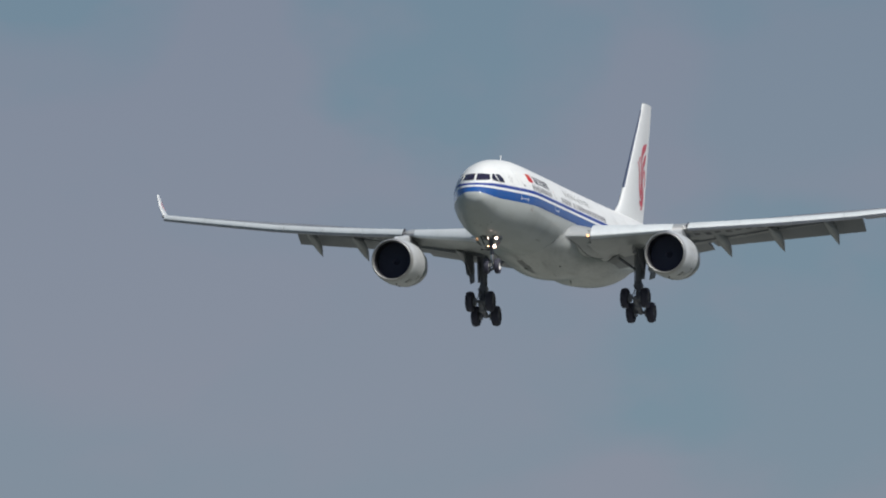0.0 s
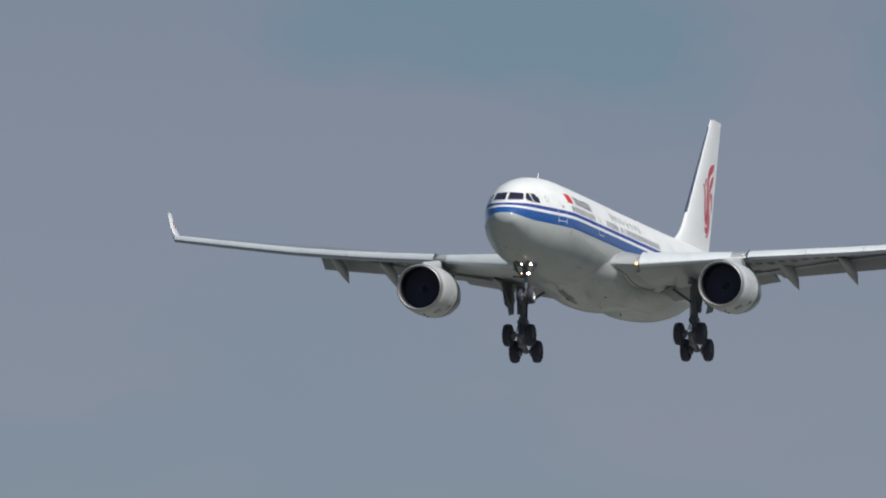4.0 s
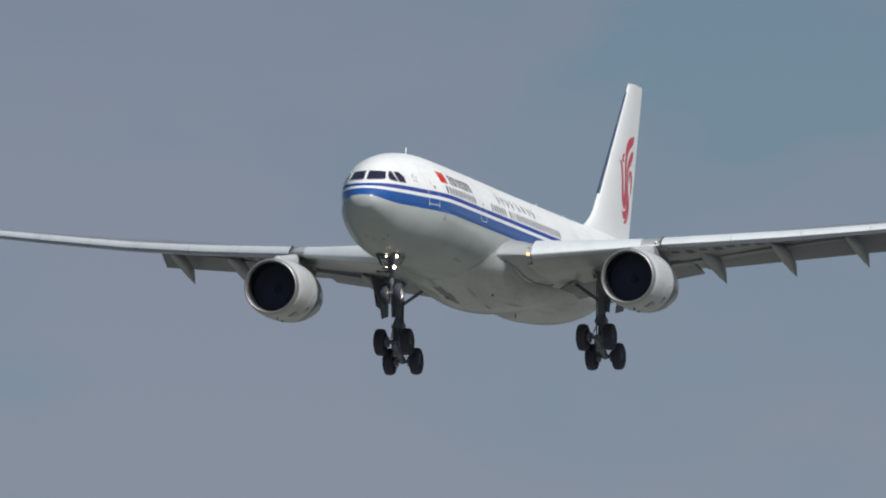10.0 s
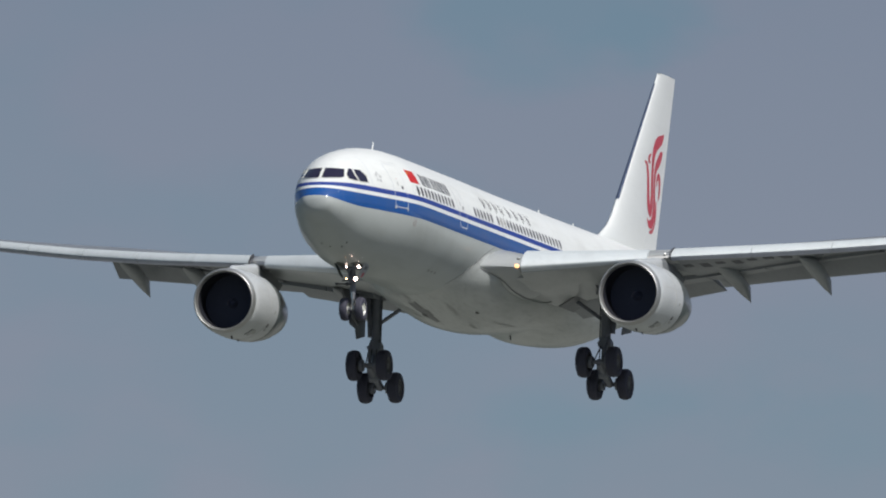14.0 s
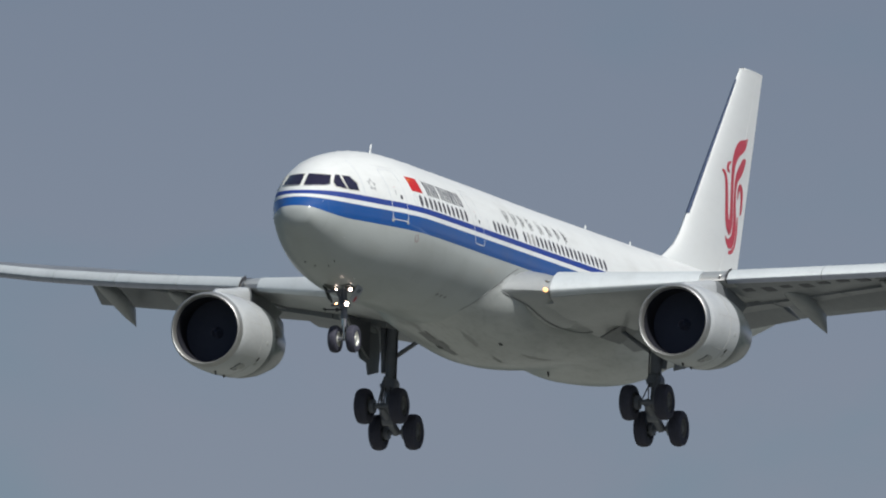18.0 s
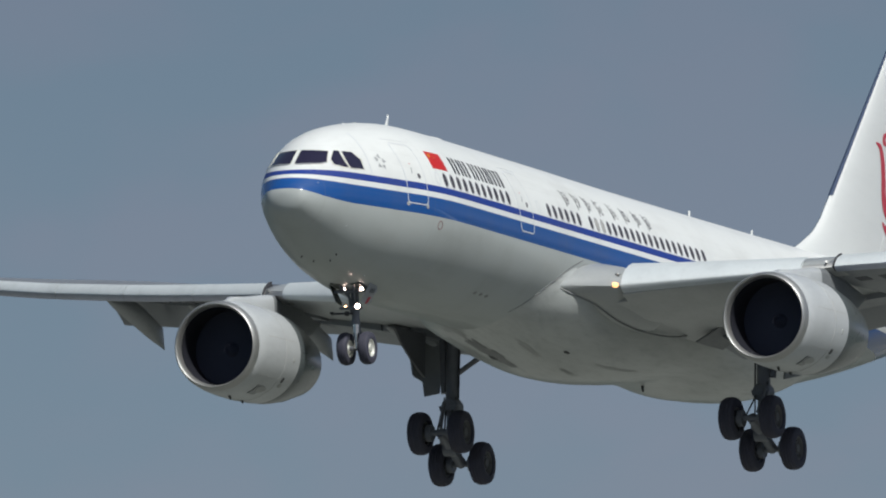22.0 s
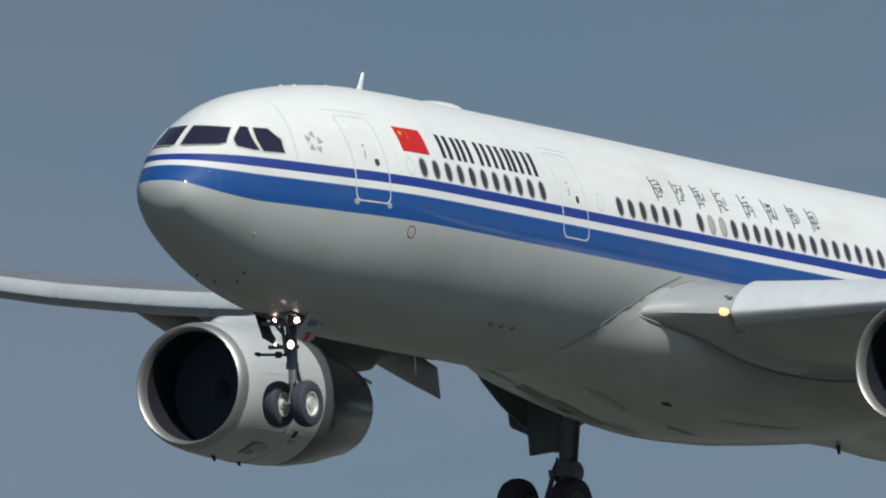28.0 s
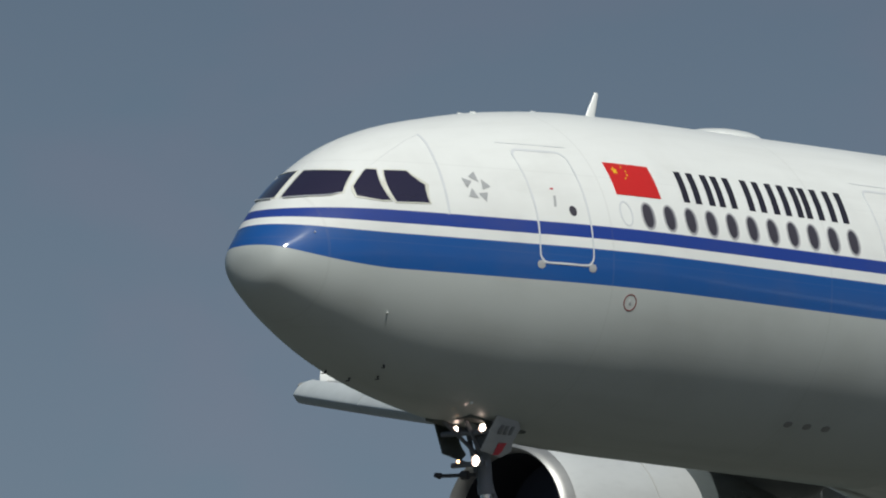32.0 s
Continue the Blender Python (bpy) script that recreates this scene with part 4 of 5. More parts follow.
    # gap seal and bare strip where the pylon meets the leading edge
    rings = [foil(y, -0.004, 0.09, thick(y), 9, 0.02) for y in S(8.80, 10.0, 3)]
    part("leading_edge_panel", loft(rings), LIP_METAL, main, "bright bare leading-edge panel over the pylon")
    # root glove: a sharp nose, a full fillet up to the body, a flat underside back to the seal
    top_edge = lambda x: spline(((17.55, -1.29), (17.75, -1.15), (18.15, -0.92), (18.7, -0.68), (19.5, -0.44), (20.6, -0.30), (25.0, -0.25)), x)
    rings = []
    for k in range(31):
        x = 17.58 + (24.0 - 17.58) * (k / 30) ** 1.35
        yo, zo = fixed_nose(x)
        zi = top_edge(x)
        yi = skin(x, zi, 1, 0.0).y - 0.03
        yk = 2.42 + 0.60 * min(1.0, max(0.0, (x - 17.5) / 2.6)) ** 0.6
        zk = spline(SEAL_KNOTS, x)
        h = max(0.0, zi - zo)
        ring = []
        for j in range(13):                              # fillet from the nose up and in
            u = j / 12
            b0, b1, b2, b3 = (1 - u) ** 3, 3 * u * (1 - u) ** 2, 3 * u * u * (1 - u), u ** 3
            ring.append((x, side * (b0 * yo + b1 * (yo - 0.02) + b2 * (yi + 0.45 * (yo - yi)) + b3 * yi), b0 * zo + b1 * (zo + 0.58 * h) + b2 * (zo + 0.93 * h) + b3 * zi))
        ring.append((x, side * (yi - 0.5), zi))
        ring.append((x, side * (yk - 0.6), zk))
        for j in range(6):                               # underside out from the seal
            u = j / 6
            ring.append((x, side * (yk + (yo - yk) * u), zk + (zo - zk) * u ** 1.7 - 0.004))
        rings.append(ring)
    part("wing_root_fairing", loft(rings), GLOVE_GREY, main)
    for name, knots in (("glove_seam", ((17.3, -1.24), (17.6, -1.10), (18.15, -0.90), (18.7, -0.68), (19.5, -0.44), (20.6, -0.32))), ("body_seam", ((16.0, -2.28), (16.33, -2.0), (16.77, -1.59), (17.42, -1.14), (18.25, -0.69), (19.12, -0.36)))):
        rows = []
        for k in range(25):
            x = knots[0][0] + (knots[-1][0] - knots[0][0]) * k / 24
            z = spline(knots, x)
            off = 0.012 if name == "body_seam" else 0.02
            rows.append([skin(x - 0.010, z + 0.011, side, -0.02), skin(x - 0.010, z + 0.011, side, off), skin(x + 0.010, z - 0.011, side, off), skin(x + 0.010, z - 0.011, side, -0.02)])
        part(name, loft(rows), SEAM_GREY, main)
    part("root_seal", loft([[(x, side * (y + 0.018 * math.cos(a)), z - 0.004 + 0.026 * math.sin(a)) for a in (k * math.tau / 8 for k in range(8))] for x, y, z in SEAL_LINE]), SEAM_GREY, main, "dark rubber seal between wing and belly")
    # two lamps in the notch at the slat's inner end
    dome = lambda x, y, z, r, up, deep: loft([[(x + deep * q, side * (y + r * k * math.cos(a * math.tau / 12)), z + up * k * math.sin(a * math.tau / 12)) for a in range(12)] for q, k in ((0.0, 0.1), (0.15, 0.55), (0.5, 0.9), (1.0, 1.0), (2.5, 1.0))])
    part("wing_lamp", dome(19.22, 3.80, -1.16, 0.095, 0.085, 0.08), LAMP_WING, main, "lit amber lamp in the wing root")
    part("lamp_cover", dome(19.48, 3.80, -0.80, 0.10, 0.05, 0.05), LIP_METAL, main, "bare-metal lamp cover")
    return winglet


def swoosh(points, width, put):
    """A tapering curved stroke of paint; put() lays (u, v) onto the surface."""
    bm = bmesh.new()
    n = len(points)
    rows = []
    for i, (u, v, w) in enumerate(points):
        a, b = points[max(i - 1, 0)], points[min(i + 1, n - 1)]
        du, dv = b[0] - a[0], b[1] - a[1]
        d = math.hypot(du, dv) or 1
        k = width * w / 2
        rows.append([put(u - dv / d * k, v + du / d * k), put(u, v), put(u + dv / d * k, v - du / d * k)])
    return loft(rows, False, False, bm)


def curve_points(ctrl, n=14):
    """Smooth (u, v, width) points through a few control points."""
    ts = list(range(len(ctrl)))
    return [tuple(spline([(t, c[j]) for t, c in zip(ts, ctrl)], k * (len(ctrl) - 1) / n) for j in range(3)) for k in range(n + 1)]


PLUMES = (  # plain curved strokes that stand for the red emblem: aft, up and width in metres
    ((2.70, 4.67, 0.07), (2.30, 4.40, 0.44), (1.64, 4.20, 0.60), (1.18, 3.91, 0.56), (0.88, 3.50, 0.44), (0.74, 2.89, 0.37), (0.72, 2.30, 0.37), (0.74, 1.70, 0.40), (0.71, 1.26, 0.52), (0.52, 0.90, 0.48), (0.36, 0.71, 0.13)),
    ((-0.55, 3.13, 0.06), (-0.21, 3.01, 0.24), (-0.03, 2.57, 0.36), (0.05, 1.99, 0.40), (0.08, 1.48, 0.44), (0.26, 1.05, 0.50), (0.48, 0.77, 0.17)),
    ((2.54, 3.84, 0.07), (2.18, 3.62, 0.48), (1.78, 3.31, 0.52), (1.37, 3.01, 0.40), (1.16, 2.50, 0.30), (1.16, 1.90, 0.34), (1.24, 1.32, 0.40), (1.18, 0.87, 0.50), (0.84, 0.42, 0.52), (0.37, 0.34, 0.34), (-0.05, 0.57, 0.07)),
    ((1.55, 2.17, 0.07), (1.60, 2.47, 0.22), (1.86, 2.70, 0.30), (2.11, 2.50, 0.38), (2.14, 2.17, 0.30), (2.09, 1.83, 0.27), (1.96, 1.59, 0.07)),
    ((0.46, -0.02, 0.12), (0.91, 0.06, 0.18), (1.36, 0.40, 0.18), (1.57, 0.91, 0.20), (1.62, 1.51, 0.12)),
    ((0.49, 3.54, 0.05), (0.15, 3.38, 0.22), (0.11, 3.24, 0.24), (0.36, 3.12, 0.07)),
)


def build_emblem(parent, x, z, size, slope, y_at, side, broad=1.0):
    put = lambda u, v: (x + size * (broad * u + slope * v), y_at(x + size * (broad * u + slope * v), z + size * v), z + size * v)
    for ctrl in PLUMES:
        part("emblem_plume", swoosh(curve_points(ctrl, 20), 0.95 if size > 0.5 else 0.8, put), RED, parent, "")


# ---- engines ----
def build_engine(plane, side):
    c = (18.06, -9.37, -2.56) if side < 0 else (18.06, 9.44, -2.62)
    engine = part("engine_cowl", turned([(0.30, 1.40), (0.42, 1.46), (0.8, 1.51), (1.5, 1.545), (2.4, 1.555), (3.54, 1.53), (3.57, 1.50)], c, 64), COWL_GREY, plane, "pale grey engine cowl with soot stains")
    lip = [(0.30, 1.251), (0.22, 1.257), (0.12, 1.272), (0.03, 1.305), (0.0, 1.335), (0.03, 1.37), (0.12, 1.41), (0.28, 1.45), (0.30, 1.40)]
    part("intake_lip", turned(lip, c, 64), LIP_METAL, engine, "polished bare-metal intake lip")
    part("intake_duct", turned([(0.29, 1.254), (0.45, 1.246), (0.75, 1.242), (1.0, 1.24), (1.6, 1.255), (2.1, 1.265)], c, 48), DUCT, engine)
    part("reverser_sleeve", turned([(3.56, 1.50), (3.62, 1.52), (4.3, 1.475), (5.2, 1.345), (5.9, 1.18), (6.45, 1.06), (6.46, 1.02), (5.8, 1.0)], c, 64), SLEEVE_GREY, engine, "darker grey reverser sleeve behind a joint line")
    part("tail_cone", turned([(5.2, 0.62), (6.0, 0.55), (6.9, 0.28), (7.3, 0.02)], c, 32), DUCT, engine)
    # flat dark disc added to cover the gaps between the blades
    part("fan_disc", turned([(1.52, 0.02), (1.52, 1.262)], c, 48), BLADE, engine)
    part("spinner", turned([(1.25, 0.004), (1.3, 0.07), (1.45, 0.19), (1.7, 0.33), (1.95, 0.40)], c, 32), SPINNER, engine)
    rows = []
    for j in range(9):                                   # the white comma on the spinner, its colour dimmed to the intake's shade
        a, s = j * 0.32, 1.33 + 0.035 * j
        r = 0.13 + 0.026 * j
        rows.append([(c[0] + s - 0.012, c[1] + (r + o) * math.sin(a), c[2] + (r + o) * math.cos(a)) for o in (-0.02, 0.0, 0.02)])
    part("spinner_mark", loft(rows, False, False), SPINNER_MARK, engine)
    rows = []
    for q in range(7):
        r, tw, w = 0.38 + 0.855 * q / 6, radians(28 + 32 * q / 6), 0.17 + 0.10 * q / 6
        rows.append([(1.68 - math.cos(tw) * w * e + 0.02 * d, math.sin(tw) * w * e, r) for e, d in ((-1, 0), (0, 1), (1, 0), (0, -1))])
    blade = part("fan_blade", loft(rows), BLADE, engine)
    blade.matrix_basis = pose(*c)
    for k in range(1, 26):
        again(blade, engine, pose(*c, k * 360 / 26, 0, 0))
    # strakes, drain and latch line
    part("drain_mast", tube((c[0] + 1.0, c[1] - 0.1, c[2] - 1.5), (c[0] + 1.10, c[1] - 0.1, c[2] - 1.63), 0.05, 0.03, 8), SEAL, engine)
    part("drain_mast", tube((c[0] + 2.3, c[1], c[2] - 1.55), (c[0] + 2.38, c[1], c[2] - 1.62), 0.05, 0.03, 8), SEAL, engine)
    part("cowl_latch_panel", grid(lambda u, v: (c[0] + 1.3 + 0.5 * u, c[1] - 1.560 * math.sin(2.45 + 0.3 * v), c[2] + 1.560 * math.cos(2.45 + 0.3 * v)), 3, 4, under=lambda u, v: (c[0] + 1.3 + 0.5 * u, c[1] - 1.52 * math.sin(2.45 + 0.3 * v), c[2] + 1.52 * math.cos(2.45 + 0.3 * v))), SLEEVE_GREY, engine)
    part("cowl_vent", grid(lambda u, v: (c[0] + 2.6 + 0.16 * u, c[1] - 1.560 * math.sin(2.15 + 0.12 * v), c[2] + 1.560 * math.cos(2.15 + 0.12 * v)), 2, 2, under=lambda u, v: (c[0] + 2.6 + 0.16 * u, c[1] - 1.52 * math.sin(2.15 + 0.12 * v), c[2] + 1.52 * math.cos(2.15 + 0.12 * v))), SEAL, engine)
    for x, a, rx, ra in ((1.75, 2.55, 0.34, 0.10), (2.75, 2.35, 0.13, 0.05), (3.0, 1.75, 0.05, 0.05)):
        spot = lambda k, r: [(c[0] + x + rx * k * math.cos(q * math.tau / 16), c[1] - r * math.sin(a + ra * k * math.sin(q * math.tau / 16)), c[2] + r * math.cos(a + ra * k * math.sin(q * math.tau / 16))) for q in range(16)]
        part("cowl_outlet", loft([spot(1, 1.53), spot(1, 1.562), spot(0.6, 1.564), spot(0.2, 1.564)]), SOOT, engine)
    # joints between the cowl panels
    part("cowl_joint", turned([(2.342, 1.50), (2.342, 1.564), (2.358, 1.564), (2.358, 1.50)], c, 64), COWL_JOINT, engine)
    for a in (1.35, 2.2, 3.14):
        spot = lambda x, r, d: (c[0] + x, c[1] - r * math.sin(a + d), c[2] + r * math.cos(a + d))
        part("cowl_joint", loft([[spot(x, r - 0.03, -0.005), spot(x, r, -0.005), spot(x, r, 0.005), spot(x, r - 0.03, 0.005)] for x, r in ((0.98, 1.525), (1.5, 1.549), (2.0, 1.555), (2.4, 1.559), (3.0, 1.548), (3.38, 1.535))]), COWL_JOINT, engine)
    # pylon up to the wing
    def saddle(sections):
        power = lambda v: math.copysign(abs(v) ** 0.6, v)
        return loft([[(x, c[1] + w * power(math.cos(a)), (lo + hi) / 2 + (hi - lo) / 2 * power(math.sin(a))) for a in (j * math.tau / 16 for j in range(16))] for x, lo, hi, w in sections])
    part("pylon", saddle(((19.1, -1.24, -1.06, 0.08), (19.5, -1.24, -0.92, 0.17), (20.4, -1.20, -0.84, 0.22), (22.0, -1.5, -0.62, 0.26), (22.5, -1.58, -0.57, 0.275))), COWL_GREY, engine)
    # aft part in dark grey: the shade under the wing is put into its colour
    part("aft_pylon_fairing", saddle(((22.52, -1.58, -0.57, 0.27), (23.2, -1.72, -0.50, 0.30), (24.6, -1.72, -0.7, 0.30), (25.6, -1.66, -0.9, 0.25), (25.95, -1.60, -0.95, 0.21), (26.3, -1.40, -1.0, 0.15), (26.9, -1.16, -1.05, 0.06))), DOOR_GREY, engine)
    bm = tube((24.9, c[1], -1.70), (25.85, c[1], -1.80), 0.05, 0.04, 8)
    tube((25.85, c[1], -1.80), (26.15, c[1], -1.86), 0.04, 0.045, 8, bm=bm)
    part("drain_tube", bm, LINE_PALE, engine, "pale drain tube under the pylon's heel")
    mid = Matrix.Translation(c)
    engine.matrix_basis = mid @ pose(0, 0, 0, 0, -0.6, 0) @ mid.inverted()       # drooped a little
    return engine


# ---- tail ----
def fin_half(q):
    """Half the fin's thickness along its chord: a round nose, then long flat sides."""
    return 0.30 * spline(((0, 0.0), (0.006, 0.20), (0.022, 0.38), (0.06, 0.60), (0.13, 0.82), (0.24, 0.97), (0.38, 1.0), (0.60, 0.80), (0.80, 0.50), (1.0, 0.16)), q) + 0.006


def build_tail(plane):
    def section(z):
        s = (z - 2.0) / 9.4
        lead_x = 47.62 + (z - 5.05) * 0.963 if z > 4.2 else 47.62 - 0.85 * 0.963 - 0.0 - (4.2 - z) * 1.35 - max(0, 3.6 - z) * 1.1
        trail_x = 53.85 + (z - 3.6) * 0.340
        return lead_x, trail_x
    def ring(z, c0, c1, n=13, t=0.095):
        a, b = section(z)
        c = b - a
        f = [c0 + (c1 - c0) * (0.5 - 0.5 * math.cos(math.pi * k / (n - 1))) for k in range(n)]
        f = f[:1] + ([c0 + 0.0015] if c0 > 0 else []) + f[1:-1] + [c1 - 0.0015, c1]      # crisp ends
        h = lambda q: fin_half(q) * t / 0.095 * min(c, 7.5) / 7.5
        return [(a + c * q, h(q), z) for q in f] + [(a + c * q, -h(q), z) for q in reversed(f[1:-1])]
    zs = [2.1, 2.5, 2.95, 3.3, 3.7, 4.2, 4.7, 5.3, 6.0, 7.0, 8.0, 9.0, 10.0, 10.7, 11.15, 11.36]
    fin = part("tail_fin", loft([ring(z, 0, 0.705) for z in zs]), WHITE, plane, "tall white tail fin with a red emblem")
    part("rudder", loft([ring(z, 0.7065, 1.0, 7) for z in zs[2:]]), WHITE, fin)
    part("fin_cap", loft([ring(z, k, 1 - 0.4 * k) for z, k in ((11.365, 0.0), (11.42, 0.02), (11.46, 0.06))]), WHITE, fin)
    part("fin_edge_strip", loft([[(x - 0.03, y, z) for x, y, z in ring(z, 0, 0.014, 9, 0.10)] for z in (5.06, 6.5, 8.0, 9.5, 10.92)]), BOOT, fin, "blue-grey bare leading-edge strip")
    def y_at(x, z, side=-1):
        a, b = section(z)
        q = min(max((x - a) / (b - a), 0.0), 1.0)
        t = fin_half(q) * min(b - a, 7.5) / 7.5
        return side * (t + 0.012)
    build_emblem(fin, 51.76, 4.04, 1.0, 0.0, y_at, -1, 1.05)
    for side in (-1, 1):
        rows = []
        for k in range(9):
            s = k / 8
            y, z = side * (0.6 + 9.1 * s), 1.62 + 0.98 * s
            a, c = 48.8 + 5.6 * s, 6.6 - 4.2 * s
            f = [0.5 - 0.5 * math.cos(math.pi * j / 10) for j in range(11)]
            h = lambda q: 0.09 * 5 * c * (0.2969 * math.sqrt(q) - 0.126 * q - 0.3516 * q * q + 0.2843 * q ** 3 - 0.1015 * q ** 4) + 0.004
            rows.append([(a + c * q, y, z + h(q)) for q in f] + [(a + c * q, y, z - h(q)) for q in reversed(f[1:-1])])
        part("tailplane", loft(rows), WING_GREY, plane)


# ---- undercarriage ----
def wheel_meshes(gear, r, w, rim_mat):
    """A tyre and a rim about the y axis through the origin."""
    prof = [(-0.30, 0.52), (-0.48, 0.60), (-0.5, 0.80), (-0.42, 0.93), (-0.25, 0.985), (-0.2, 0.97), (-0.17, 1.0), (-0.03, 1.005), (0, 0.985), (0.03, 1.005), (0.17, 1.0), (0.2, 0.97), (0.25, 0.985), (0.42, 0.93), (0.5, 0.80), (0.48, 0.60), (0.30, 0.52)]
    n = 40
    spin = lambda prof: loft([[(q * r * math.sin(k * math.tau / n), a * w, q * r * math.cos(k * math.tau / n)) for k in range(n)] for a, q in prof], False)
    tyre = part("tyre", spin(prof), TYRE, gear)
    rim_prof = [(-0.30, 0.525), (-0.40, 0.54), (-0.40, 0.50), (-0.22, 0.44), (-0.20, 0.24), (-0.36, 0.20), (-0.38, 0.02), (0.38, 0.02), (0.36, 0.20), (0.20, 0.24), (0.22, 0.44), (0.40, 0.50), (0.40, 0.54), (0.30, 0.525)]
    bm = spin(rim_prof)
    for k in range(9):                                   # lightening holes read as dark studs
        a = k * math.tau / 9
        for s in (-1, 1):
            tube((0.34 * r * math.sin(a), s * 0.19 * w, 0.34 * r * math.cos(a)), (0.34 * r * math.sin(a), s * 0.30 * w, 0.34 * r * math.cos(a)), 0.045 * r, n=8, bm=bm)
    return tyre, part("rim", bm, rim_mat, gear, "alloy wheel rim")


def build_main_gear(plane, side):
    y, px, pz = side * 5.36, 28.10, -5.05
    bm = tube((28.35, y, -0.9), (28.2, y, -3.55), 0.24, 0.22)
    tube((28.2, y, -3.50), (28.19, y, -3.72), 0.27, 0.27, bm=bm)
    tube((28.55, y, -1.3), (28.5, y + side * 0.1, -2.3), 0.16, bm=bm)
    gear = part("main_gear", bm, LEG_PAINT, plane, "main landing gear leg, lowered, with four wheels")
    part("oleo_piston", tube((28.19, y, -3.6), (px, y, pz + 0.1), 0.17, 0.17, 18), LEG_PAINT, gear)
    part("strut_collar", turned([(0.0, 0.24), (0.06, 0.30), (0.5, 0.30), (0.56, 0.24)], (27.92, y, -3.72), 18, True), LEG_PAINT, gear)
    tilt = radians(24.5)
    fore, aft = (px - 0.99 * math.cos(tilt), pz + 0.99 * math.sin(tilt)), (px + 0.99 * math.cos(tilt), pz - 0.99 * math.sin(tilt))
    bm = tube((fore[0], y, fore[1]), (aft[0], y, aft[1]), 0.17, n=16)
    tube((px, y - 0.22, pz), (px, y + 0.22, pz), 0.26, bm=bm)
    part("bogie_beam", bm, LEG_PAINT, gear)
    for x, z in (fore, aft):
        bm = tube((x, y - 0.75, z), (x, y + 0.75, z), 0.10)
        for s in (-1, 1):
            tube((x, y + s * 0.28, z), (x, y + s * 0.45, z), 0.27, n=18, bm=bm)
        part("axle", bm, LEG_PAINT, gear)
    tyre = rim = None
    for x, z in (fore, aft):
        for s in (-1, 1):
            m = pose(x, y + s * 0.70, z)
            if tyre is None:
                tyre, rim = wheel_meshes(gear, 0.69, 0.50, RIM_SOILED)
                tyre.matrix_basis, rim.matrix_basis = m, m
            else:
                again(tyre, gear, m), again(rim, gear, m)
    # torque links behind the piston, pitch trimmer before it, stay to the body
    bm = tube((28.35, y, -3.65), (28.75, y, -4.25), 0.07)
    tube((28.75, y, -4.25), (28.2, y, -4.85), 0.07, bm=bm)
    part("torque_link", bm, LEG_PAINT, gear)
    part("pitch_trimmer", tube((27.95, y + side * 0.18, -3.6), (27.45, y + side * 0.1, fore[1] + 0.2), 0.06), LEG_PAINT, gear)
    bm = tube((28.2, y, -2.75), (28.4, side * 3.9, -1.75), 0.085)
    part("side_stay", bm, LEG_PAINT, gear)
    for a, b, r in (((28.0, -0.2, -3.4), (28.0, -0.22, -4.9), 0.025), ((28.05, 0.2, -3.4), (27.6, 0.30, -4.6), 0.025), ((28.2, -0.25, -1.6), (28.1, -0.25, -3.5), 0.03),
                    ((27.92, 0.10, -3.75), (27.86, 0.16, -4.75), 0.03), ((27.9, -0.12, -3.8), (27.35, -0.26, fore[1] + 0.1), 0.025)):
        part("brake_hose", tube((a[0], y + side * a[1], a[2]), (b[0], y + side * b[1], b[2]), r, n=8), SEAL, gear)
    part("retraction_jack", tube((28.45, y + side * 0.42, -1.1), (28.25, y + side * 0.30, -3.25), 0.13, 0.11), LEG_PAINT, gear)
    part("hose_bracket", slab([(27.90, y + side * u, v) for u, v in ((-0.30, -3.66), (0.34, -3.70), (0.30, -3.86), (-0.26, -3.84))], (1, 0, 0), 0.10), LEG_PAINT, gear)
    for s in (-1, 1):
        part("steering_lug", slab([(x, y + s * 0.25, z) for x, z in ((27.8, -4.62), (28.3, -4.58), (28.34, -4.86), (28.1, -5.0), (27.84, -4.9))], (0, 1, 0), 0.10), LEG_PAINT, gear)
    o = lambda z: y + side * (0.82 + 0.30 * max(0.0, (z + 3.4) / 2.0))
    part("gear_door", slab([(x, o(z), z) for x, z in ((27.1, -1.5), (27.1, -2.74), (27.2, -2.80), (27.85, -2.88), (27.92, -2.95), (27.9, -3.36), (29.2, -3.12), (29.8, -2.1), (29.7, -1.4))], (0, 1, 0.3), 0.07), DOOR_GREY, gear, "dark grey leg door hanging beside the strut")
    part("hinge_fairing", slab([(x, o(-2.6) - side * 0.35, z) for x, z in ((24.6, -1.45), (25.3, -1.95), (26.1, -2.38), (26.9, -2.70), (27.25, -2.82), (27.3, -1.4))], (0, 1, 0.2), 0.09), HINGE_GREY, gear)
    part("hinged_door", slab([(27.3, side * 3.4, -2.1), (29.6, side * 3.4, -2.1), (29.5, side * 4.5, -1.45), (27.4, side * 4.5, -1.45)], (0, 0.5, 1), 0.06), DOOR_GREY, gear)


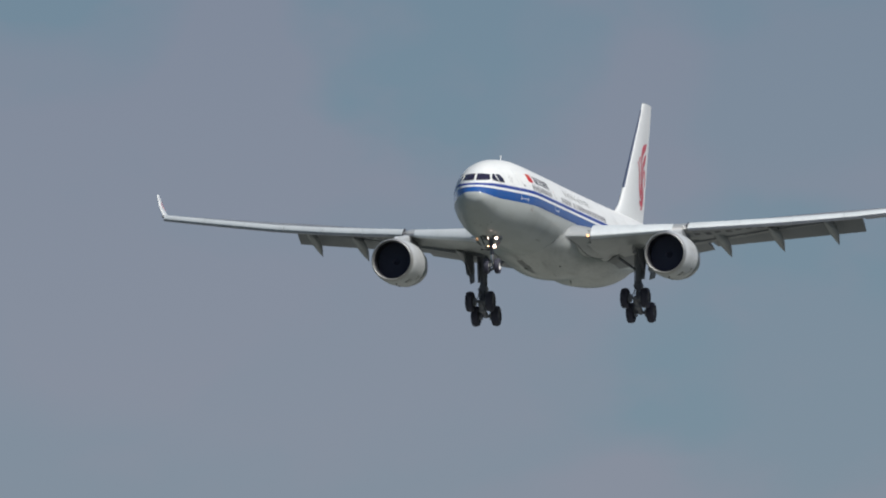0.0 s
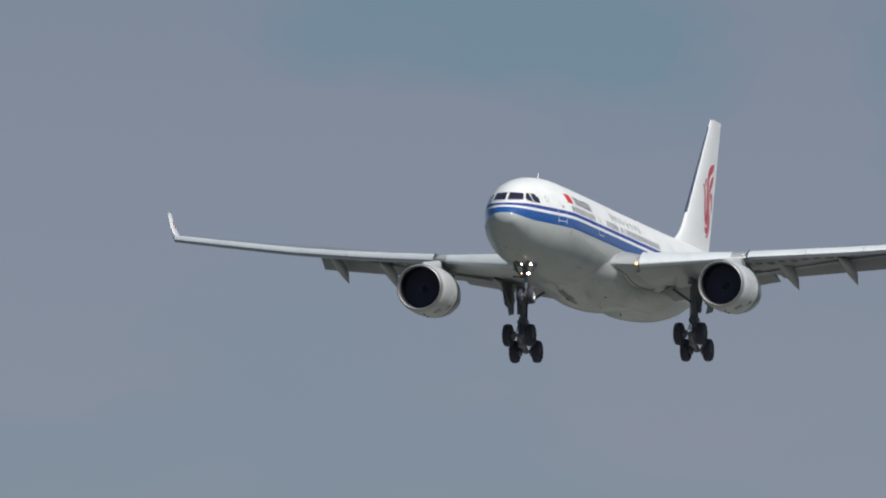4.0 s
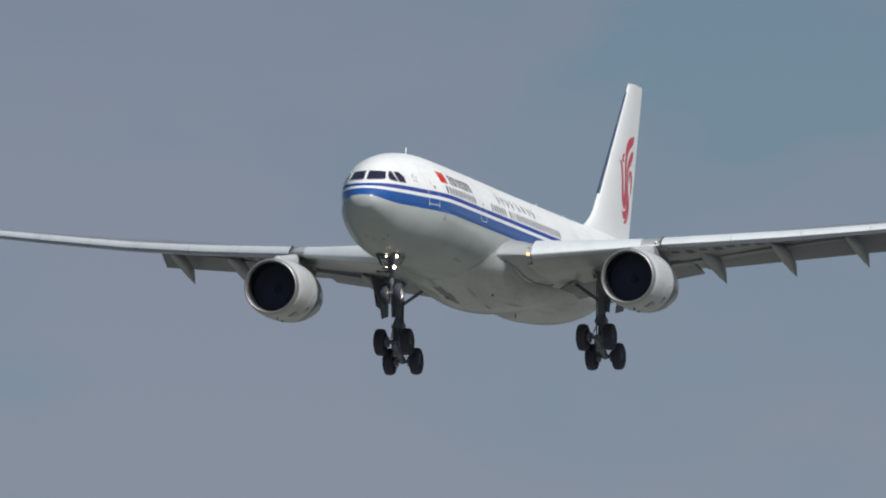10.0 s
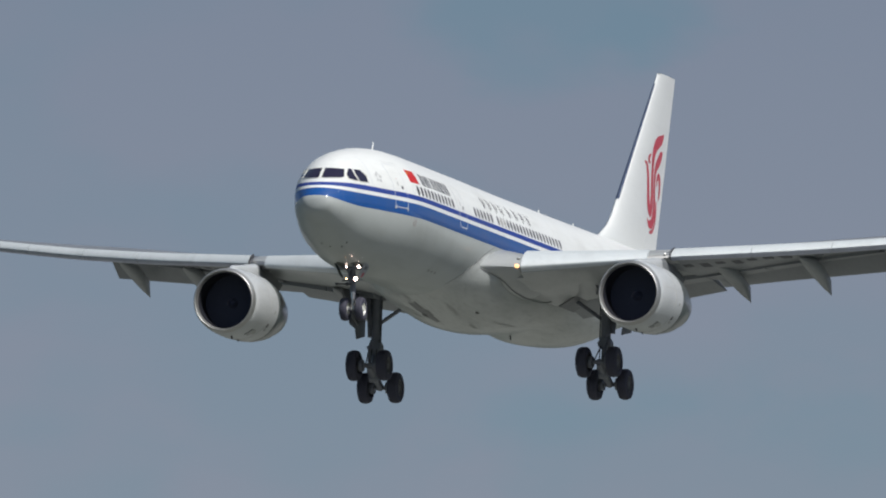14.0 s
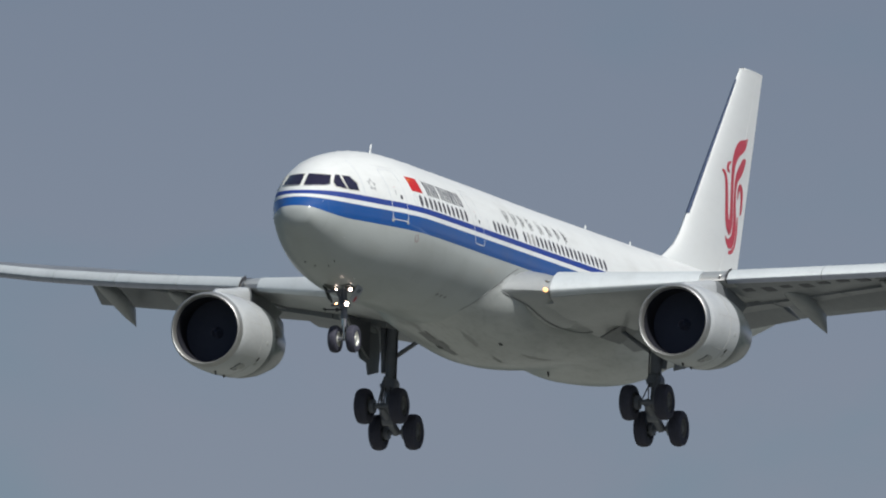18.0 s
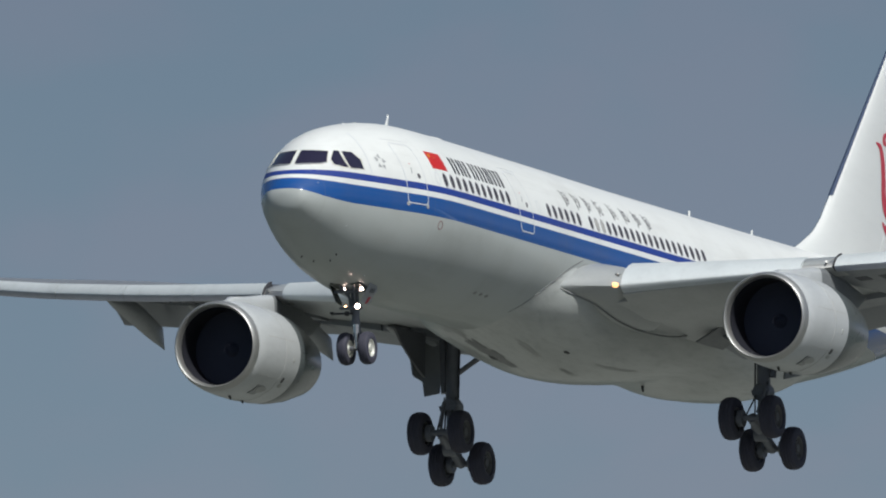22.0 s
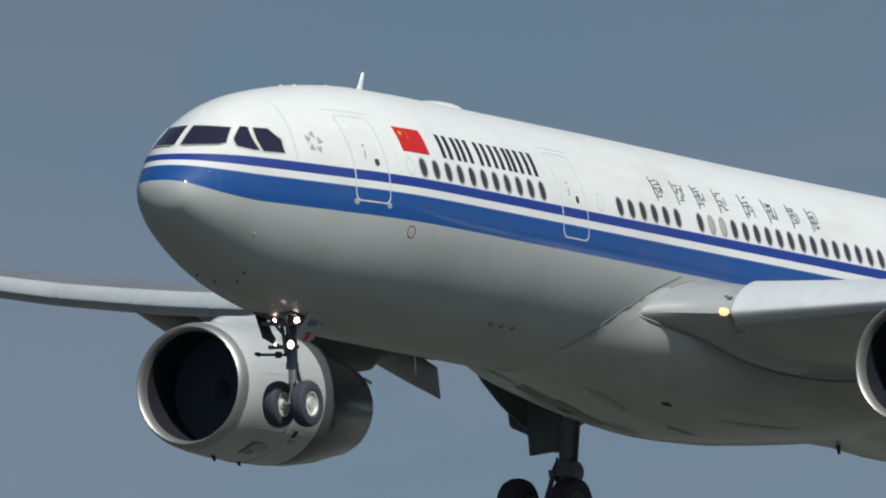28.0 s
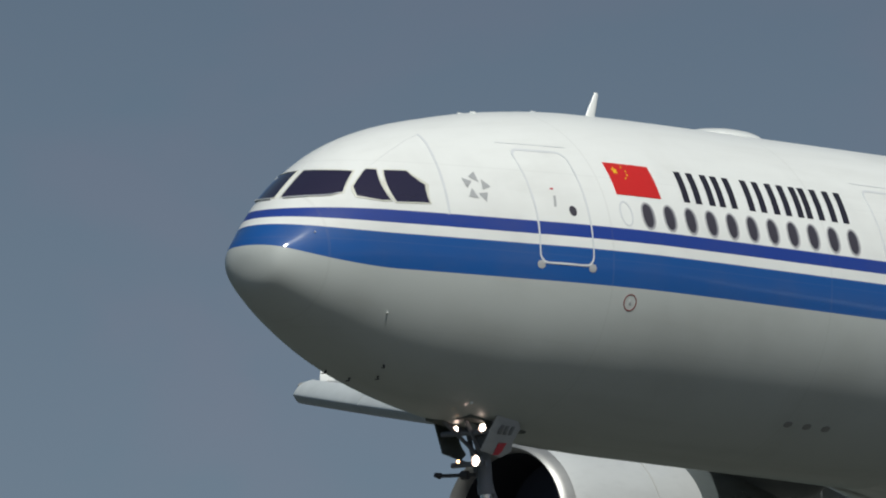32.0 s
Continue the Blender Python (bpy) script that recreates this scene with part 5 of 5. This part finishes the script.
def build_nose_gear(plane):
    bm = tube((6.72, 0, -2.3), (6.86, 0, -3.55), 0.13, 0.125)
    tube((6.85, 0, -3.45), (6.87, 0, -3.6), 0.14, bm=bm)
    gear = part("nose_gear", bm, LEG_PAINT, plane, "nose landing gear leg, lowered, with two wheels and lamps")
    part("oleo_piston", tube((6.86, 0, -3.5), (6.93, 0, -4.37), 0.095, n=16), CHROME, gear)
    part("axle", tube((6.93, -0.46, -4.37), (6.93, 0.46, -4.37), 0.07), LEG_PAINT, gear)
    tyre, rim = wheel_meshes(gear, 0.52, 0.345, RIM)
    for s in (-1, 1):
        m = pose(6.93, s * 0.36, -4.37)
        if s < 0:
            tyre.matrix_basis, rim.matrix_basis = m, m
        else:
            again(tyre, gear, m), again(rim, gear, m)
    bm = tube((7.0, 0, -3.5), (7.25, 0, -3.9), 0.045)
    tube((7.25, 0, -3.9), (6.95, 0, -4.25), 0.045, bm=bm)
    part("torque_link", bm, LEG_PAINT, gear)
    bm = tube((6.8, 0, -3.05), (6.0, 0.26, -2.38), 0.035)
    tube((6.8, 0, -3.05), (6.0, -0.26, -2.38), 0.035, bm=bm)
    part("drag_stay", bm, LEG_PAINT, gear)
    bm = tube((6.35, -0.52, -2.62), (6.35, 0.52, -2.62), 0.05)
    tube((6.45, -0.38, -3.14), (6.45, 0.38, -3.14), 0.045, bm=bm)
    tube((6.55, 0.15, -2.5), (6.75, 0.1, -3.3), 0.04, bm=bm)
    part("lamp_bracket", bm, LEG_PAINT, gear)
    bm = tube((6.6, 0.0, -3.3), (6.4, 0.62, -3.30), 0.032)
    tube((6.4, 0.60, -3.30), (6.3, 0.63, -3.29), 0.055, 0.04, bm=bm)
    tube((6.56, 0.12, -3.3), (6.53, 0.24, -3.3), 0.075, bm=bm)
    part("steering_jack", bm, SEAL, gear)
    for x, y, z, r, m in ((6.30, -0.42, -2.57, 0.068, LAMP), (6.30, 0.17, -2.56, 0.052, LAMP), (6.28, -0.29, -3.11, 0.080, LAMP), (6.35, 0.15, -3.09, 0.030, LAMP_SMALL), (6.35, -0.40, -2.375, 0.032, LAMP_SMALL)):
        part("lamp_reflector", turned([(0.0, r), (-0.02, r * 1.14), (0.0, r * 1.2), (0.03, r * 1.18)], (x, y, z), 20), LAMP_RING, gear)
        part("gear_lamp", turned([(-0.015, 0.003), (-0.01, r * 0.6), (0.015, r), (0.02, r)], (x, y, z), 20), m, gear, "lit landing lamp")
        part("lamp_housing", turned([(0.018, r * 1.12), (0.02, r * 1.14), (0.10, r * 0.95), (0.20, r * 0.4), (0.21, 0.003)], (x, y, z), 16), LEG_PAINT, gear)
    for s in (-1, 1):
        outline = ((6.34, 0.72, -2.33), (6.84, 0.72, -2.42), (6.92, 0.70, -2.55), (6.87, 0.56, -2.78), (6.92, 0.50, -2.91), (6.72, 0.43, -3.03), (6.38, 0.42, -2.97), (6.24, 0.42, -2.95))
        part("gear_door", slab([(x, s * y, z) for x, y, z in outline], (0, 1, -0.45 * s), 0.04), LINE_GREY if s < 0 else BAY, gear, "open nose gear door")
    face = lambda x, v: (x, -0.72 + 0.30 * v - 0.040, -2.38 - 0.58 * v - 0.02)      # on the door's outer side
    for k in range(3):
        part("door_number_bar", slab([face(6.46 + 0.13 * k, 0.22), face(6.54 + 0.13 * k, 0.22), face(6.52 + 0.13 * k, 0.46), face(6.44 + 0.13 * k, 0.46)], (0, -1, 0.45), 0.02), DOOR_GREY, gear)
    part("red_placard", slab([face(6.55, 0.70), face(6.86, 0.68), face(6.88, 0.90), face(6.70, 1.05), face(6.52, 1.03)], (0, -1, 0.45), 0.02), RED, gear)
    part("wheel_bay", slab([(5.9, -0.5, -2.36), (7.3, -0.5, -2.52), (7.3, 0.5, -2.52), (5.9, 0.5, -2.36)], (0.1, 0, 1), 0.14), BAY, gear)


def build_airliner():
    plane = new("airliner")
    tagged(plane, "white wide-body twin-engine airliner with blue cheat lines, wheels and flaps down", "airplane")
    body, fairing = build_fuselage(plane)
    build_cockpit(body)
    build_cabin_sides(body)
    build_markings(body)
    build_aerials(body, fairing)
    for side in (-1, 1):
        winglet = build_wing(plane, side)
        inner = lambda x, z, s=side: s * (29.0 + 1.06 * (max(0.0, z - lead(29.0)[1] - 0.20) / 1.68) ** 0.5 - 0.085)
        build_emblem(winglet, 37.20, 3.11, 0.125, -0.30, inner, side, 1.25)
        build_engine(plane, side)
        build_main_gear(plane, side)
    build_tail(plane)
    build_nose_gear(plane)
    return plane


airliner = build_airliner()


# ---- what moves ----
def motions():
    """The airliner flies its straight glide, nose up a few degrees, nodding and swinging slightly."""
    rows = []
    for t, swing, nose_up in TILT_ROWS:
        x, y, z = (((a * t + b) * t + c) * t + d for a, b, c, d in FLIGHT)
        rows.append((t, Matrix.Translation((x, y, z + 1.7)) @ pose(0, 0, 0, 0, nose_up, swing)))
    walk(airliner, rows)


motions()
